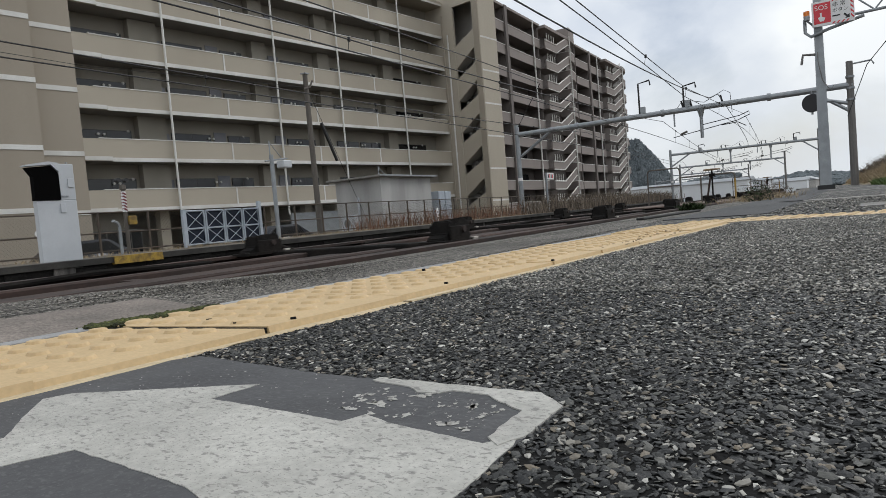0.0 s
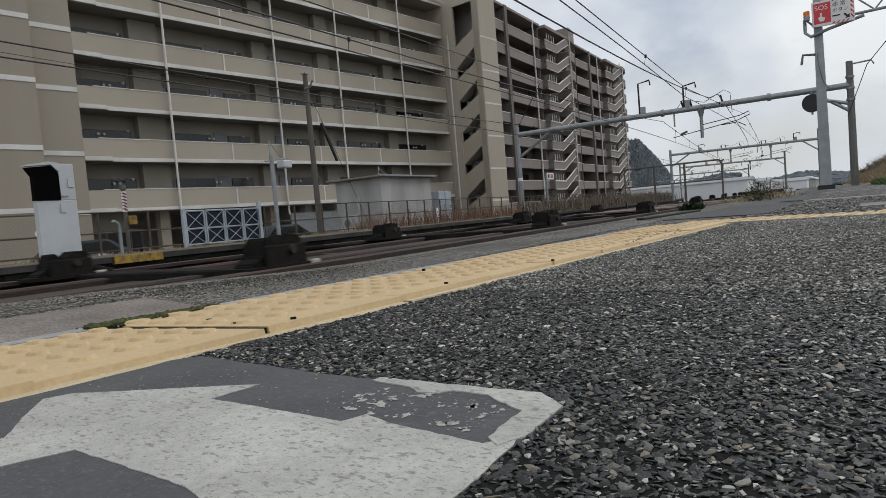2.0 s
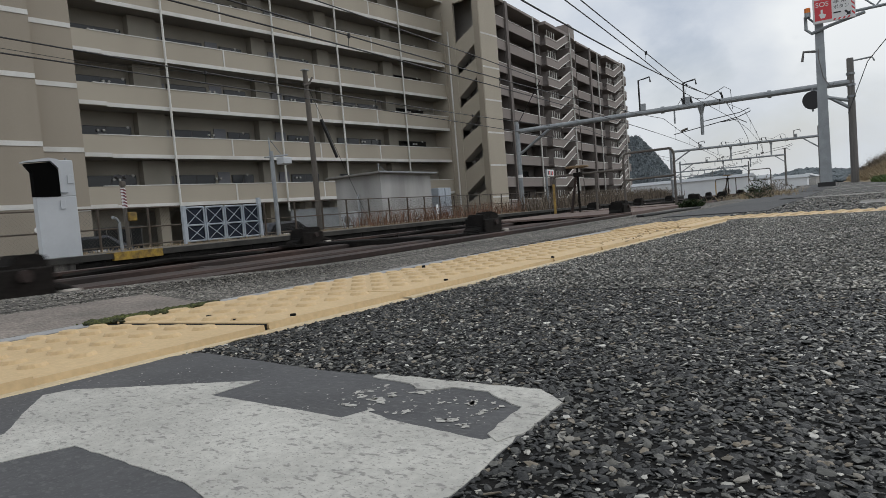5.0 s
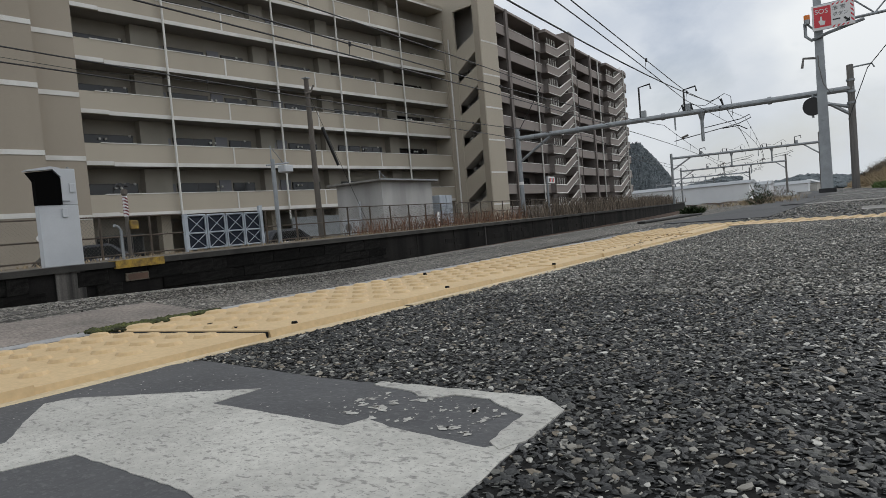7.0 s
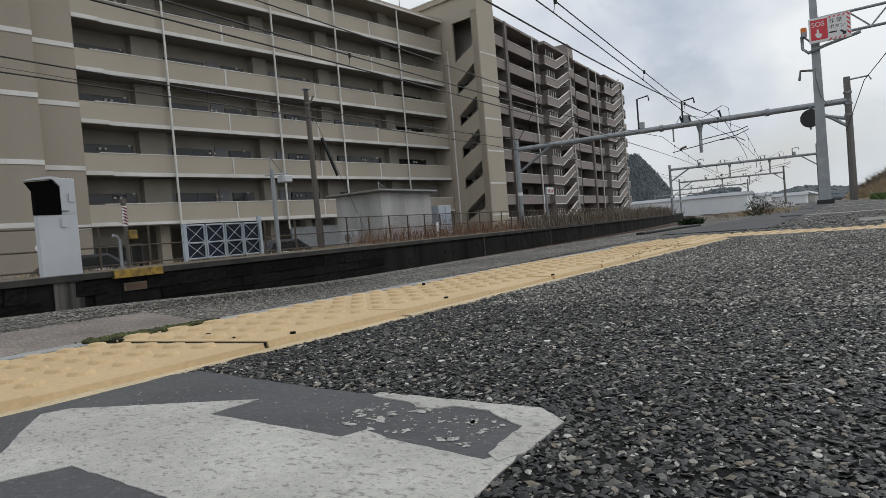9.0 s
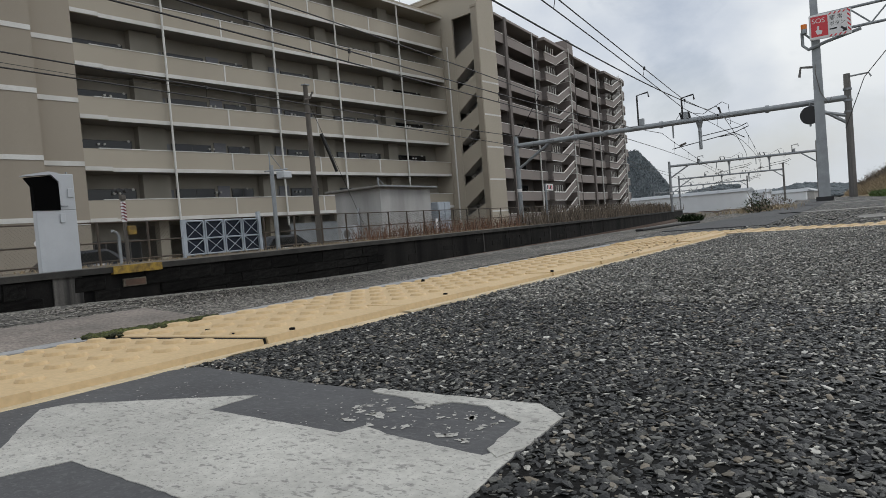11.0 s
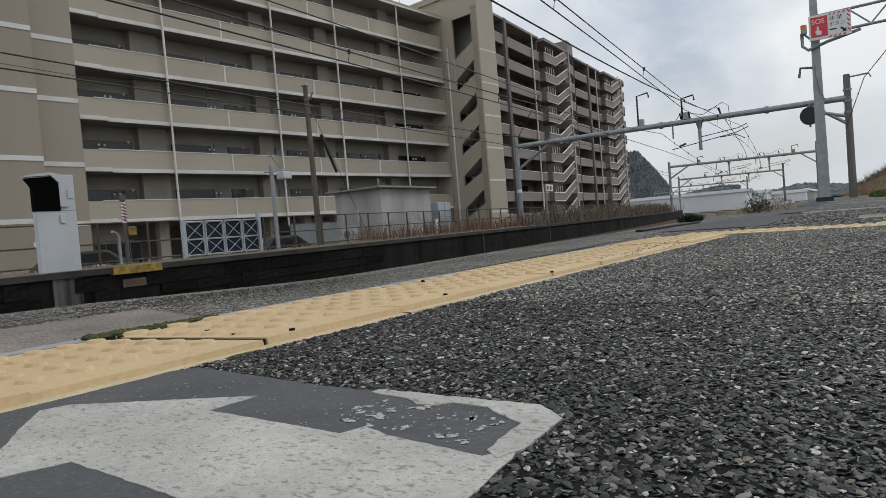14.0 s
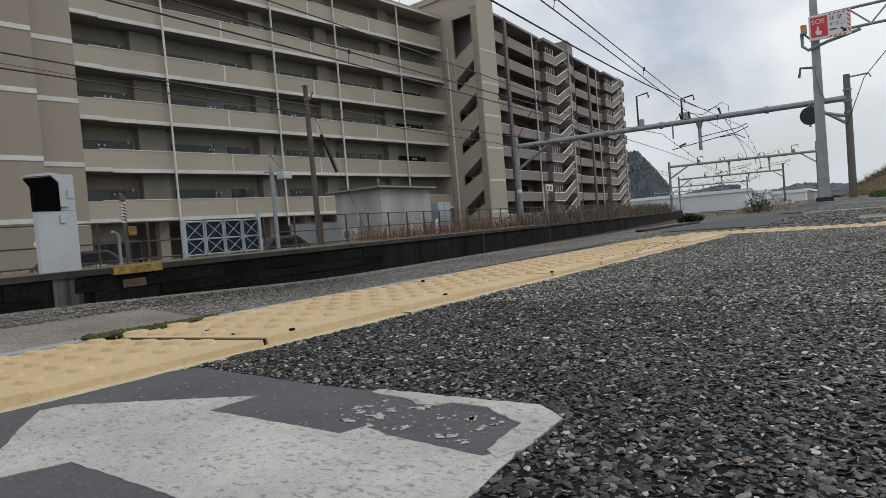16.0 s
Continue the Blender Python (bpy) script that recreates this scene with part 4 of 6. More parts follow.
# ---- backdrop: hill, sheds, houses ----
def blob_stuff(name, n, place, size, material, label, category, seed=1, squash=0.7):
    """Many small leafy clumps, each a rough lump, joined."""
    rng = np.random.default_rng(seed)
    rnd = random.Random(seed)
    bm = bmesh.new()
    bmesh.ops.create_icosphere(bm, subdivisions=1, radius=1.0)
    base = np.array([v.co[:] for v in bm.verts])
    tri = np.array([[v.index for v in f.verts] for f in bm.faces])
    bm.free()
    centre = np.array([tuple(place(rnd)) for _ in range(n)])
    k = len(base)
    v = base[None] * rng.uniform(0.6, 1.35, (n, k, 1)) * (size * rng.uniform(0.5, 1.3, (n, 1, 1)))
    v[:, :, 2] *= squash
    pts = (v + centre[:, None]).reshape(-1, 3)
    faces = (tri[None] + (np.arange(n) * k)[:, None, None]).reshape(-1, 3)
    me = bpy.data.meshes.new(name)
    me.from_pydata(pts.tolist(), [], faces.tolist())
    me.materials.append(material)
    return tagged(new(name, me), label, category, kind="stuff")


def make_far():
    rnd = random.Random(3)
    bm = bmesh.new()
    rows = []
    for i in range(61):
        u = i / 60
        row = []
        for j in range(261):
            a = 0.306 + 0.154 * j / 260
            f = min(1.0, max(0.0, (a - 0.308) / 0.055))
            x = 400 + 45 * u + rnd.gauss(0, 0.5)
            row.append(bm.verts.new((x, x * a + rnd.gauss(0, 0.25), u ** 0.8 * (8 + 36 * f ** 0.75) + rnd.gauss(0, 0.45))))
        rows.append(row)
    for r, q in zip(rows, rows[1:]):
        for j in range(260):
            bm.faces.new((r[j], r[j + 1], q[j + 1], q[j]))
    tagged(link("wooded_hill", bm, M["hill"]), "dark wooded hill behind the apartment blocks", "hill", kind="stuff")

    def ridge(rnd):
        u = rnd.random()
        x = 600 + 60 * u + rnd.gauss(0, 2)
        a = rnd.uniform(0.02, 0.29)
        return (x, x * a, u * (11 + 2 * math.sin(a * 60) + (6 if 0.215 < a < 0.29 else 0)))
    blob_stuff("far_woods", 5000, ridge, 2.3, M["hill"], "far hazy line of wooded hills", "woods", 5)
    for x, y, w, d, h in ((168, 53, 14, 38, 4.2), (178, 40.5, 12, 18, 3.6), (240, 72, 16, 24, 5.6), (200, 33, 10, 14, 3.2)):
        t = thing("shed", pose(x, y, GROUND_Z, 0, 0, 5), "long white industrial shed with a low roof", "building", "far sheds")
        part("wall", bx(-w / 2, w / 2, -d / 2, d / 2, 0, h), M["shed"], t)
        bm = bmesh.new()
        prism(bm, [(-w / 2 - 0.4, h), (w / 2 + 0.4, h), (0, h + 0.9)], -d / 2 - 0.4, d / 2 + 0.4, "y")
        part("roof", bm, M["galv"], t)
    rnd = random.Random(11)
    for k in range(26):
        x = rnd.uniform(240, 420)
        y = x * rnd.uniform(0.125, 0.2)
        w, d, h = rnd.uniform(7, 12), rnd.uniform(6, 9), rnd.uniform(2.6, 4.4)
        t = thing("house", pose(x, y, GROUND_Z, 0, 0, rnd.uniform(-20, 20)), "small far house with a grey pitched roof", "house", "far houses")
        part("wall", bx(-w / 2, w / 2, -d / 2, d / 2, 0, h), M["house"], t)
        bm = bmesh.new()
        prism(bm, [(-d / 2 - 0.5, h), (d / 2 + 0.5, h), (0, h + 1.4)], -w / 2 - 0.4, w / 2 + 0.4, "x")
        part("roof", bm, M["galv"], t)
        part("window", bx(-w / 2 - 0.04, -w / 2 + 0.04, -1, 1, h * 0.5, h * 0.5 + 1.2), M["glass"], t)


def make_masonry(o):
    """Courses of rough stone blocks facing the nearer stretch of the opposite platform."""
    rnd = random.Random(12)
    shapes = []
    for k in range(5):
        bm = bmesh.new()
        box(bm, -0.5, 0.5, -0.03, 0.06, 0.0, 1.0)
        bmesh.ops.bevel(bm, geom=[e for e in bm.edges if e.verts[0].co.y < 0 and e.verts[1].co.y < 0], offset=0.022, segments=1, affect="EDGES")
        for v in bm.verts:
            if v.co.y < 0:
                v.co += Vector((rnd.uniform(-0.012, 0.012), rnd.uniform(-0.012, 0.012), rnd.uniform(-0.02, 0.02)))
        me = bpy.data.meshes.new("stone_block")
        bm.to_mesh(me)
        bm.free()
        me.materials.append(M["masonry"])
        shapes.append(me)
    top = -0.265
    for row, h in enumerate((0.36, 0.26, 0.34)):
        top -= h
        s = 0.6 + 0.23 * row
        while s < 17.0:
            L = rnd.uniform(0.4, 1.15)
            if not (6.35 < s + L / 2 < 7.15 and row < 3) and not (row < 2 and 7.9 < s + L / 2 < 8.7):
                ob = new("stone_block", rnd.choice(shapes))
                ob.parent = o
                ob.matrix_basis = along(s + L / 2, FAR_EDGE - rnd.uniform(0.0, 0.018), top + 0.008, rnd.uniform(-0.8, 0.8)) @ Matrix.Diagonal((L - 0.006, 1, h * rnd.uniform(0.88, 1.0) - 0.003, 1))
            s += L


make_ground()
PLATFORM = make_platform()
OPPOSITE = make_opposite()
make_tracks()
make_tactile(PLATFORM)
make_arrow()
make_building()
make_brown_building()
make_far()


# ---- the train: empty flat wagons ----
SPEED, PITCH, GAP = 20.70, 19.45, 3.64
# overhang of each wagon's deck behind its last bracket and before its first one, counted from the tail
OVERHANG = [(2.85, 1.29), (2.85, 1.3), (2.85, 1.6), (2.3, 2.42), (1.68, 1.29), (2.85, 1.29), (2.85, 1.5), (2.85, 1.3)]
DECK = 0.05
RIDE = -0.095   # deck height against the platform
WAGONS = []


def end_frame(w, x, flip, brake=True, discs=False):
    """Guard rail across the wagon's end: a high arch on one half, a low rail with the brake column on the other."""
    f = -1 if flip else 1
    r = 0.021
    y0, ym, y1 = -1.08 * f, -0.22 * f, 1.13 * f

    def arch(name, pts, rad=r):
        part(name, tube(bmesh.new(), pts, rad, 8), M["pole"], w)
    if brake:
        c = 0.06 * f
        arch("guard_rail", [(x, y0, DECK), (x, y0, 0.94), (x, y0 + c * 0.4, 1.0), (x, y0 + c, 1.03), (x, ym - c, 1.03), (x, ym - c * 0.4, 1.0), (x, ym, 0.94), (x, ym, DECK)])
        arch("mid_rail", [(x, y0, 0.57), (x, ym, 0.56)], 0.018)
        arch("guard_rail", [(x, ym, 0.76), (x, y1 - c, 0.76), (x, y1 - c * 0.4, 0.74), (x, y1, 0.68), (x, y1, 0.62)])
        part("end_post", rod(bmesh.new(), (x, y1, 0.62), (x, y1, DECK), 0.024, 8), M["yellow_post"], w, "faded yellow end post")
        arch("post", [(x, 0.3 * f, DECK), (x, 0.3 * f, 0.76)])
        yb = 0.6 * f
        part("brake_column", box(rod(bmesh.new(), (x - 0.1, yb, DECK), (x - 0.1, yb, 0.87), 0.022, 8), x - 0.15, x - 0.05, yb - 0.07, yb + 0.07, 0.71, 0.79, bevel=0.01), M["wagon_dark"], w)
        part("brake_leg", rod(bmesh.new(), (x - 0.1, yb + 0.16, DECK), (x - 0.1, yb + 0.03, 0.74), 0.028, 8, 0.022), M["wagon"], w)
        bm = bmesh.new()
        pts = [(x - 0.1 + 0.19 * math.cos(a), yb + 0.19 * math.sin(a), 0.89) for a in [k * math.pi / 12 for k in range(25)]]
        tube(bm, pts, 0.02, 6)
        for k in range(3):
            a = k * 2 * math.pi / 3
            rod(bm, (x - 0.1, yb, 0.87), (x - 0.1 + 0.185 * math.cos(a), yb + 0.185 * math.sin(a), 0.89), 0.013, 6)
        part("brake_wheel", bm, M["wheel_rim"], w, "worn ochre brake hand wheel", True)
    else:
        arch("guard_rail", [(x, -1.12, DECK), (x, -1.12, 0.94), (x, -1.1, 1.0), (x, -1.05, 1.03), (x, 1.05, 1.03), (x, 1.1, 1.0), (x, 1.12, 0.94), (x, 1.12, DECK)])
        arch("mid_rail", [(x, -1.12, 0.58), (x, 1.12, 0.58)], 0.018)
        for y in (-0.3, 0.4):
            arch("post", [(x, y, DECK), (x, y, 1.03)], 0.026)
        for y in (-1.12, -0.3, 0.4, 1.12):
            bm = bmesh.new()
            prism(bm, [(x - 0.02, DECK), (x + 0.16, DECK), (x - 0.02, DECK + 0.17)], y - 0.012, y + 0.012, "y")
            part("gusset", bm, M["wagon_dark"], w)
    if discs:
        for y in (-1.08, 0.7):
            zc, R = DECK + 0.135, 0.15
            d = part("tail_disc", rod(bmesh.new(), (x + 0.03, y, zc), (x + 0.06, y, zc), R, 28), M["disc"], w, "dirty white round tail disc")
            part("disc_rim", tube(bmesh.new(), [(x + 0.045, y + R * math.cos(a), zc + R * math.sin(a)) for a in [k * math.pi / 14 for k in range(29)]], 0.008, 6), M["wagon_dark"], d)
            part("disc_bracket", bx(x + 0.005, x + 0.028, y - 0.025, y + 0.025, DECK, zc + 0.05), M["wagon"], d)
            for k in range(4):
                part("lettering_bar", bx(x + 0.027, x + 0.031, y + 0.075, y + 0.105, zc - 0.075 + k * 0.036, zc - 0.05 + k * 0.036), M["black"], d)
                part("lettering_bar", bx(x + 0.027, x + 0.031, y - 0.105, y - 0.075, zc - 0.075 + k * 0.036, zc - 0.05 + k * 0.036), M["black"], d)


def bracket(w, x, side, dark=True):
    """A heavy swivelling load bracket on the side sill."""
    y = 1.0 * side
    m = pose(x, y, DECK)
    bm = bmesh.new()
    prism(bm, [(-0.19, 0.0), (0.16, 0.0), (0.165, 0.15), (0.14, 0.17), (0.05, 0.172), (0.03, 0.125), (-0.03, 0.12), (-0.05, 0.165), (-0.10, 0.16), (-0.115, 0.06), (-0.19, 0.03)], -0.08, 0.08, "y")
    bmesh.ops.bevel(bm, geom=list(bm.edges), offset=0.009, segments=2, affect="EDGES")
    b = part("load_bracket", bm, M["wagon_dark"], w, "grimy black cast load bracket")
    b.matrix_basis = m
    part("cheek_plate", bx(-0.12, 0.17, -0.105, -0.085, -0.02, 0.12, bevel=0.006), M["wagon_dark"], b)
    part("cheek_plate", bx(-0.10, 0.17, 0.085, 0.105, -0.02, 0.13, bevel=0.006), M["wagon_dark"], b)
    part("pin", rod(bmesh.new(), (0.06, -0.125, 0.09), (0.06, 0.125, 0.09), 0.024, 10), M["wagon"], b)
    part("arm", rod(bmesh.new(), (0.14, -0.05 * side, 0.06), (0.31, -0.09 * side, 0.0), 0.022, 8), M["wagon_dark"], b)
    part("foot", bx(0.18, 0.25, -0.13, -0.09, -0.04, 0.02, bevel=0.006), M["disc"], b, "pale worn foot")
    part("base_plate", bx(-0.24, 0.26, -0.12, 0.12, -0.012, 0.012), M["wagon_dark"], b)


def knob(w, x, side):
    bm = rod(bmesh.new(), (x, side * 1.05, DECK), (x, side * 1.05, DECK + 0.02), 0.05, 14)
    k = part("knob", bm, M["wagon_dark"], w)
    bm = rod(bmesh.new(), (x, side * 1.05, DECK + 0.02), (x, side * 1.05, DECK + 0.055), 0.055, 16, 0.025)
    part("cap", bm, M["disc"], k, "pale knob cap")


def make_wagon(k):
    """One wagon; its origin is the rear end at platform height, x runs towards the rear."""
    w = thing("flat_wagon", pose(0, 0, 0), "empty rusty brown flat wagon with open frame and black load brackets", "wagon", "wagons of the train")
    L = 4 * GAP + sum(OVERHANG[k])
    for side in (-1, 1):
        y = side * 1.16
        bm = bmesh.new()
        prism(bm, [(y - 0.09, DECK), (y + 0.09, DECK), (y + 0.09, DECK - 0.025), (y + 0.012, DECK - 0.035), (y + 0.012, -0.36), (y + 0.09, -0.37), (y + 0.09, -0.40), (y - 0.09, -0.40), (y - 0.09, -0.37), (y - 0.012, -0.36), (y - 0.012, DECK - 0.035), (y - 0.09, DECK - 0.025)], -L, 0.0, "x")
        part("side_sill", bm, M["wagon"], w)
        part("inner_sill", bx(-L + 1.9, -1.9, side * 0.5 - 0.07, side * 0.5 + 0.07, -0.30, DECK - 0.02, bevel=0.012), M["wagon"], w)
    part("centre_sill", bx(-L, 0, -0.17, 0.17, -0.42, DECK - 0.045, bevel=0.012), M["wagon"], w)
    rear = {3: 1.65, 4: 2.9}.get(k, OVERHANG[k][0] + 0.3)
    for x0, x2 in ((-L, -L + 1.9), (-rear, 0.0)):
        part("end_deck", bx(x0, x2, -1.25, 1.25, DECK - 0.012, DECK + 0.012), M["deck"], w, "worn pinkish-brown deck plate")
        # Added plate in the deck colour, a stand-in for skylight on the sill.
        for side in (-1, 1):
            part("end_plate", bx(x0, x2, side * 1.255 - 0.006, side * 1.255 + 0.006, -0.3, DECK + 0.012), M["deck"], w, "pinkish-brown plate added to brighten the sill's end")
        part("headstock", bx(x0 if x0 < -5 else -0.1, x0 + 0.1 if x0 < -5 else 0.0, -1.24, 1.24, -0.35, DECK - 0.013, bevel=0.01), M["wagon"], w)
    spots = [-OVERHANG[k][0] - GAP * i for i in range(5)]
    if k == 3:
        part("middle_deck", bx(-L + 1.92, -13.6, -1.0, 1.0, DECK - 0.03, DECK - 0.006), M["deck"], w, "worn pinkish-brown deck plate")
    for x in spots:
        part("cross_bearer", bx(x - 0.12, x + 0.12, -1.1, 1.1, -0.2, DECK + 0.005, bevel=0.01), M["wagon_dark"], w)
        for side in (-1, 1):
            if not (k == 3 and x < -11):
                bracket(w, x - 0.15 * (side > 0), side)
    if k == 3:
        for x in (-12.76, -18.36):
            for side in (-1, 1):
                knob(w, x, side)
    for x in [s - 1.8 for s in spots[:4]]:
        part("cross_member", bx(x - 0.05, x + 0.05, -1.1, 1.1, -0.25, DECK - 0.05), M["wagon"], w)
        part("hose_pipe", tube(bmesh.new(), [(x - 0.8, 0.75, DECK - 0.02), (x, 0.78, DECK + 0.01), (x + 0.9, 0.74, DECK - 0.02)], 0.02), M["wagon_dark"], w)
    for xb in (-2.6, -L + 2.6):
        b = part("bogie", bx(xb - 1.25, xb + 1.25, -1.0, 1.0, -0.72, -0.5, bevel=0.03), M["wagon_dark"], w)
        for dx in (-0.82, 0.82):
            for side in (-1, 1):
                bm = rod(bmesh.new(), (xb + dx, side * 0.49, RAIL_Z + 0.43), (xb + dx, side * 0.60, RAIL_Z + 0.43), 0.43, 24)
                part("wheel", bm, M["rail"], b)
    for x0, d in ((0.0, 1), (-L, -1)):
        part("coupler", bx(min(x0, x0 + d * 0.36), max(x0, x0 + d * 0.36), -0.1, 0.1, -0.35, -0.08, bevel=0.02), M["wagon_dark"], w)
    if k in (6, 5):
        end_frame(w, -0.14, True)
    if k == 3:
        end_frame(w, -L + 0.12, False, brake=False)
        for y in (-1.1, -0.4, 0.4, 1.1):
            part("short_post", bx(-0.86, -0.79, y - 0.035, y + 0.035, DECK, 0.24), M["wagon"], w)
    if k in (2, 1, 0):
        end_frame(w, -0.08, False, discs=(k == 0))
    return w


M["wheel_rim"] = mat("ochre_wheel", (0.30, 0.22, 0.11), (0.16, 0.10, 0.06), 0.7, big=8, fine=60, bump=0.2)
M["disc"] = mat("dirty_white", (0.50, 0.46, 0.41), (0.30, 0.27, 0.24), 0.7, big=9, fine=60, bump=0.1)
for k in range(8):
    WAGONS.append((k, make_wagon(k)))


def wagon_pose(k, t):
    """The train runs evenly but for a short check near 1.35 s, a gain near 3.55 s and a slow gain at the end."""
    held = 0.70 * min(1, max(0, (t - 1.3) / 0.1)) - 0.66 * min(1, max(0, (t - 3.45) / 0.15)) - 1.25 * min(1, max(0, (t - 4.2) / 1.8))
    s1 = 0.55 + PITCH * (6 - k) + 4 * GAP + OVERHANG[k][0] - SPEED * t + held
    p, q = C(s1, TRACK), C(s1 - 4 * GAP - sum(OVERHANG[k]), TRACK)
    d = p - q
    return pose(p.x, p.y, RIDE, 0, 0, math.degrees(math.atan2(d.y, d.x)))


# ---- things on the opposite side ----
OPP_Z = -0.13


def make_monitor_box():
    t = thing("monitor_cabinet", along(6.94, 15.1, OPP_Z, -2), "tall white driver monitor cabinet with a black hooded opening", "cabinet")
    x0, x1, d, r = -0.38, 0.45, 0.32, -0.14
    part("lower_body", bx(x0, x1, -d, r, 0, 1.36, bevel=0.012), M["white"], t)
    part("upper_body", bx(x0 + 0.5, x1, -d, r, 1.362, 2.17, bevel=0.012), M["white"], t)
    part("rear_panel", bx(x0, x0 + 0.5, r - 0.03, r, 1.362, 2.10), M["white"], t)
    roof = [(-0.17, 2.045), (0.345, 2.095), (0.50, 1.93), (0.50, 2.13), (0.30, 2.16), (-0.17, 2.075)]
    part("hood_roof", prism(bmesh.new(), [(x0 + a, z + 0.05) for a, z in roof], -d - 0.06, r, "y"), M["white"], t)
    # A solid black prism replaces the hollow; the hood's shade is its colour.
    dark = [(-0.14, 2.04), (0.345, 2.09), (0.498, 1.925), (0.498, 1.335), (-0.02, 1.335), (-0.02, 1.86)]
    part("screen_recess", prism(bmesh.new(), [(x0 + a, z + 0.03) for a, z in dark], -d - 0.02, r - 0.035, "y"), M["void"], t, "solid black block standing for the shaded screen recess")
    part("hinge_plate", bx(x1 - 0.16, x1 - 0.04, -d - 0.025, -d - 0.002, 1.64, 1.84, bevel=0.006), M["white"], t)
    part("hinge_plate", bx(x1 - 0.36, x1 - 0.25, -d - 0.025, -d - 0.002, 1.08, 1.28, bevel=0.006), M["white"], t)
    part("handle", bx(x1 - 0.32, x1 - 0.17, -d - 0.025, -d - 0.002, 1.43, 1.46, bevel=0.004), M["galv"], t, "steel handle")
    part("lifting_eye", rod(bmesh.new(), (x1 - 0.1, -0.22, 2.17), (x1 - 0.1, -0.22, 2.22), 0.02, 8), M["galv"], t)
    part("plinth", bx(x0 - 0.02, x1 + 0.02, -d - 0.02, r + 0.02, -0.1, 0.001), M["kerb"], t)


def make_switch_post():
    t = thing("signal_post", along(9.56, 16.5, OPP_Z), "slim post with striped tape and a yellow button box", "post")
    part("post", rod(bmesh.new(), (0, 0, 0), (0, 0, 1.87), 0.05, 10), M["pole"], t)
    bm = bmesh.new()
    rod(bm, (0, 0, 1.13), (0, 0, 1.68), 0.062, 12)
    wrap = part("tape_wrap", bm, M["sign_white"], t)
    for k in range(6):
        m = pose(0, 0, 1.19 + k * 0.085, 0, 35, 0)
        part("red_stripe", rod(bmesh.new(), m @ Vector((0, 0, -0.02)), m @ Vector((0, 0, 0.02)), 0.072, 12), M["maroon"], wrap)
    part("lamp_head", bx(-0.07, 0.07, -0.06, 0.06, 1.72, 1.86, bevel=0.02), M["pole"], t)
    for y in (-0.11, 0.11):
        part("signal_lamp", rod(bmesh.new(), (y - 0.02, -0.09, 1.98), (y - 0.02, 0.05, 1.98), 0.055, 14), M["wire"], t)
    part("button_box", bx(0.03, 0.26, -0.1, 0.05, 0.78, 1.02, bevel=0.015), M["yellow_paint"], t, "yellow button box")
    part("side_pipe", tube(bmesh.new(), [(-0.2, 0, 0), (-0.2, 0, 0.75), (-0.26, 0, 0.85), (-0.4, -0.05, 0.9)], 0.04), M["galv"], t)


def make_fence():
    f = thing("fence", pose(0, 0, 0), "rusty wire mesh fence behind the opposite platform", "fence")
    post = None
    for s in [x * 1.55 - 6 for x in range(0, 52)]:
        if 12.2 < s < 15.6:
            continue
        if post is None:
            post = part("post", rod(bmesh.new(), (0, 0, -0.1), (0, 0, 1.22), 0.035, 8), M["fence"], f)
            ob = post
        else:
            ob = new("post", post.data)
            ob.parent = f
        ob.matrix_basis = along(s, FENCE, OPP_Z)
    for a, b in ((-6, 12.2), (15.6, 75)):
        for z in (1.2, 0.62, 0.1):
            bm = bmesh.new()
            n = int((b - a) / 3)
            tube(bm, [C(a + (b - a) * i / n, FENCE, OPP_Z + z) for i in range(n + 1)], 0.022, 6)
            part("rail", bm, M["fence"], f)
    bm = bmesh.new()
    for a, b in ((3.0, 12.2), (15.6, 34.0)):
        x = a - 1.1
        step = 0.11
        while x < b:
            for p, q in (((x, 0.05), (x + 1.1, 1.15)), ((x + 1.1, 0.05), (x, 1.15))):
                if p[0] < b - 1.1 and q[0] > a and min(p[0], q[0]) >= a:
                    rod(bm, C(p[0], FENCE, OPP_Z + p[1]), C(q[0], FENCE, OPP_Z + q[1]), 0.0035, 3)
            x += step
    tagged(part("wire_mesh", bm, M["mesh_wire"], f), kind="stuff")
    part("round_plate", rod(bmesh.new(), C(7.85, FENCE - 0.06, OPP_Z + 0.72), C(7.85, FENCE - 0.03, OPP_Z + 0.72), 0.085, 14), M["sign_white"], f, "small round white plate")


def make_gate():
    g = thing("gate", along(12.3, FENCE, OPP_Z), "pale blue steel double gate with crossed bracing", "gate")
    W, H = 3.05, 1.14
    for x in (0.0, W):
        part("gate_post", bx(x - 0.06, x + 0.06, -0.06, 0.06, -0.05, H + 0.25 if x else H + 0.05), M["steel_blue"], g)
    for i in range(4):
        a, b = W * i / 4 + 0.06, W * (i + 1) / 4 - 0.02
        bm = bmesh.new()
        for z in (0.06, H * 0.5, H):
            rod(bm, (a, 0, z), (b, 0, z), 0.028, 6)
        for x in (a, b):
            rod(bm, (x, 0, 0.06), (x, 0, H), 0.032, 6)
        leaf = part("gate_leaf", bm, M["steel_blue"], g)
        for p, q in (((a, 0.06), (b, H * 0.5)), ((b, 0.06), (a, H * 0.5)), ((a, H), (b, H * 0.5)), ((b, H), (a, H * 0.5))):
            part("brace", rod(bmesh.new(), (p[0], -0.02, p[1]), (q[0], -0.02, q[1]), 0.012, 6), M["steel_blue"], leaf)
        # Added sheet: stands for the dark space behind the open gate leaf.
        part("backing_sheet", bx(a, b, 0.03, 0.045, 0.08, H), M["blue"], leaf, "dark blue sheet added for the shade seen through the gate")


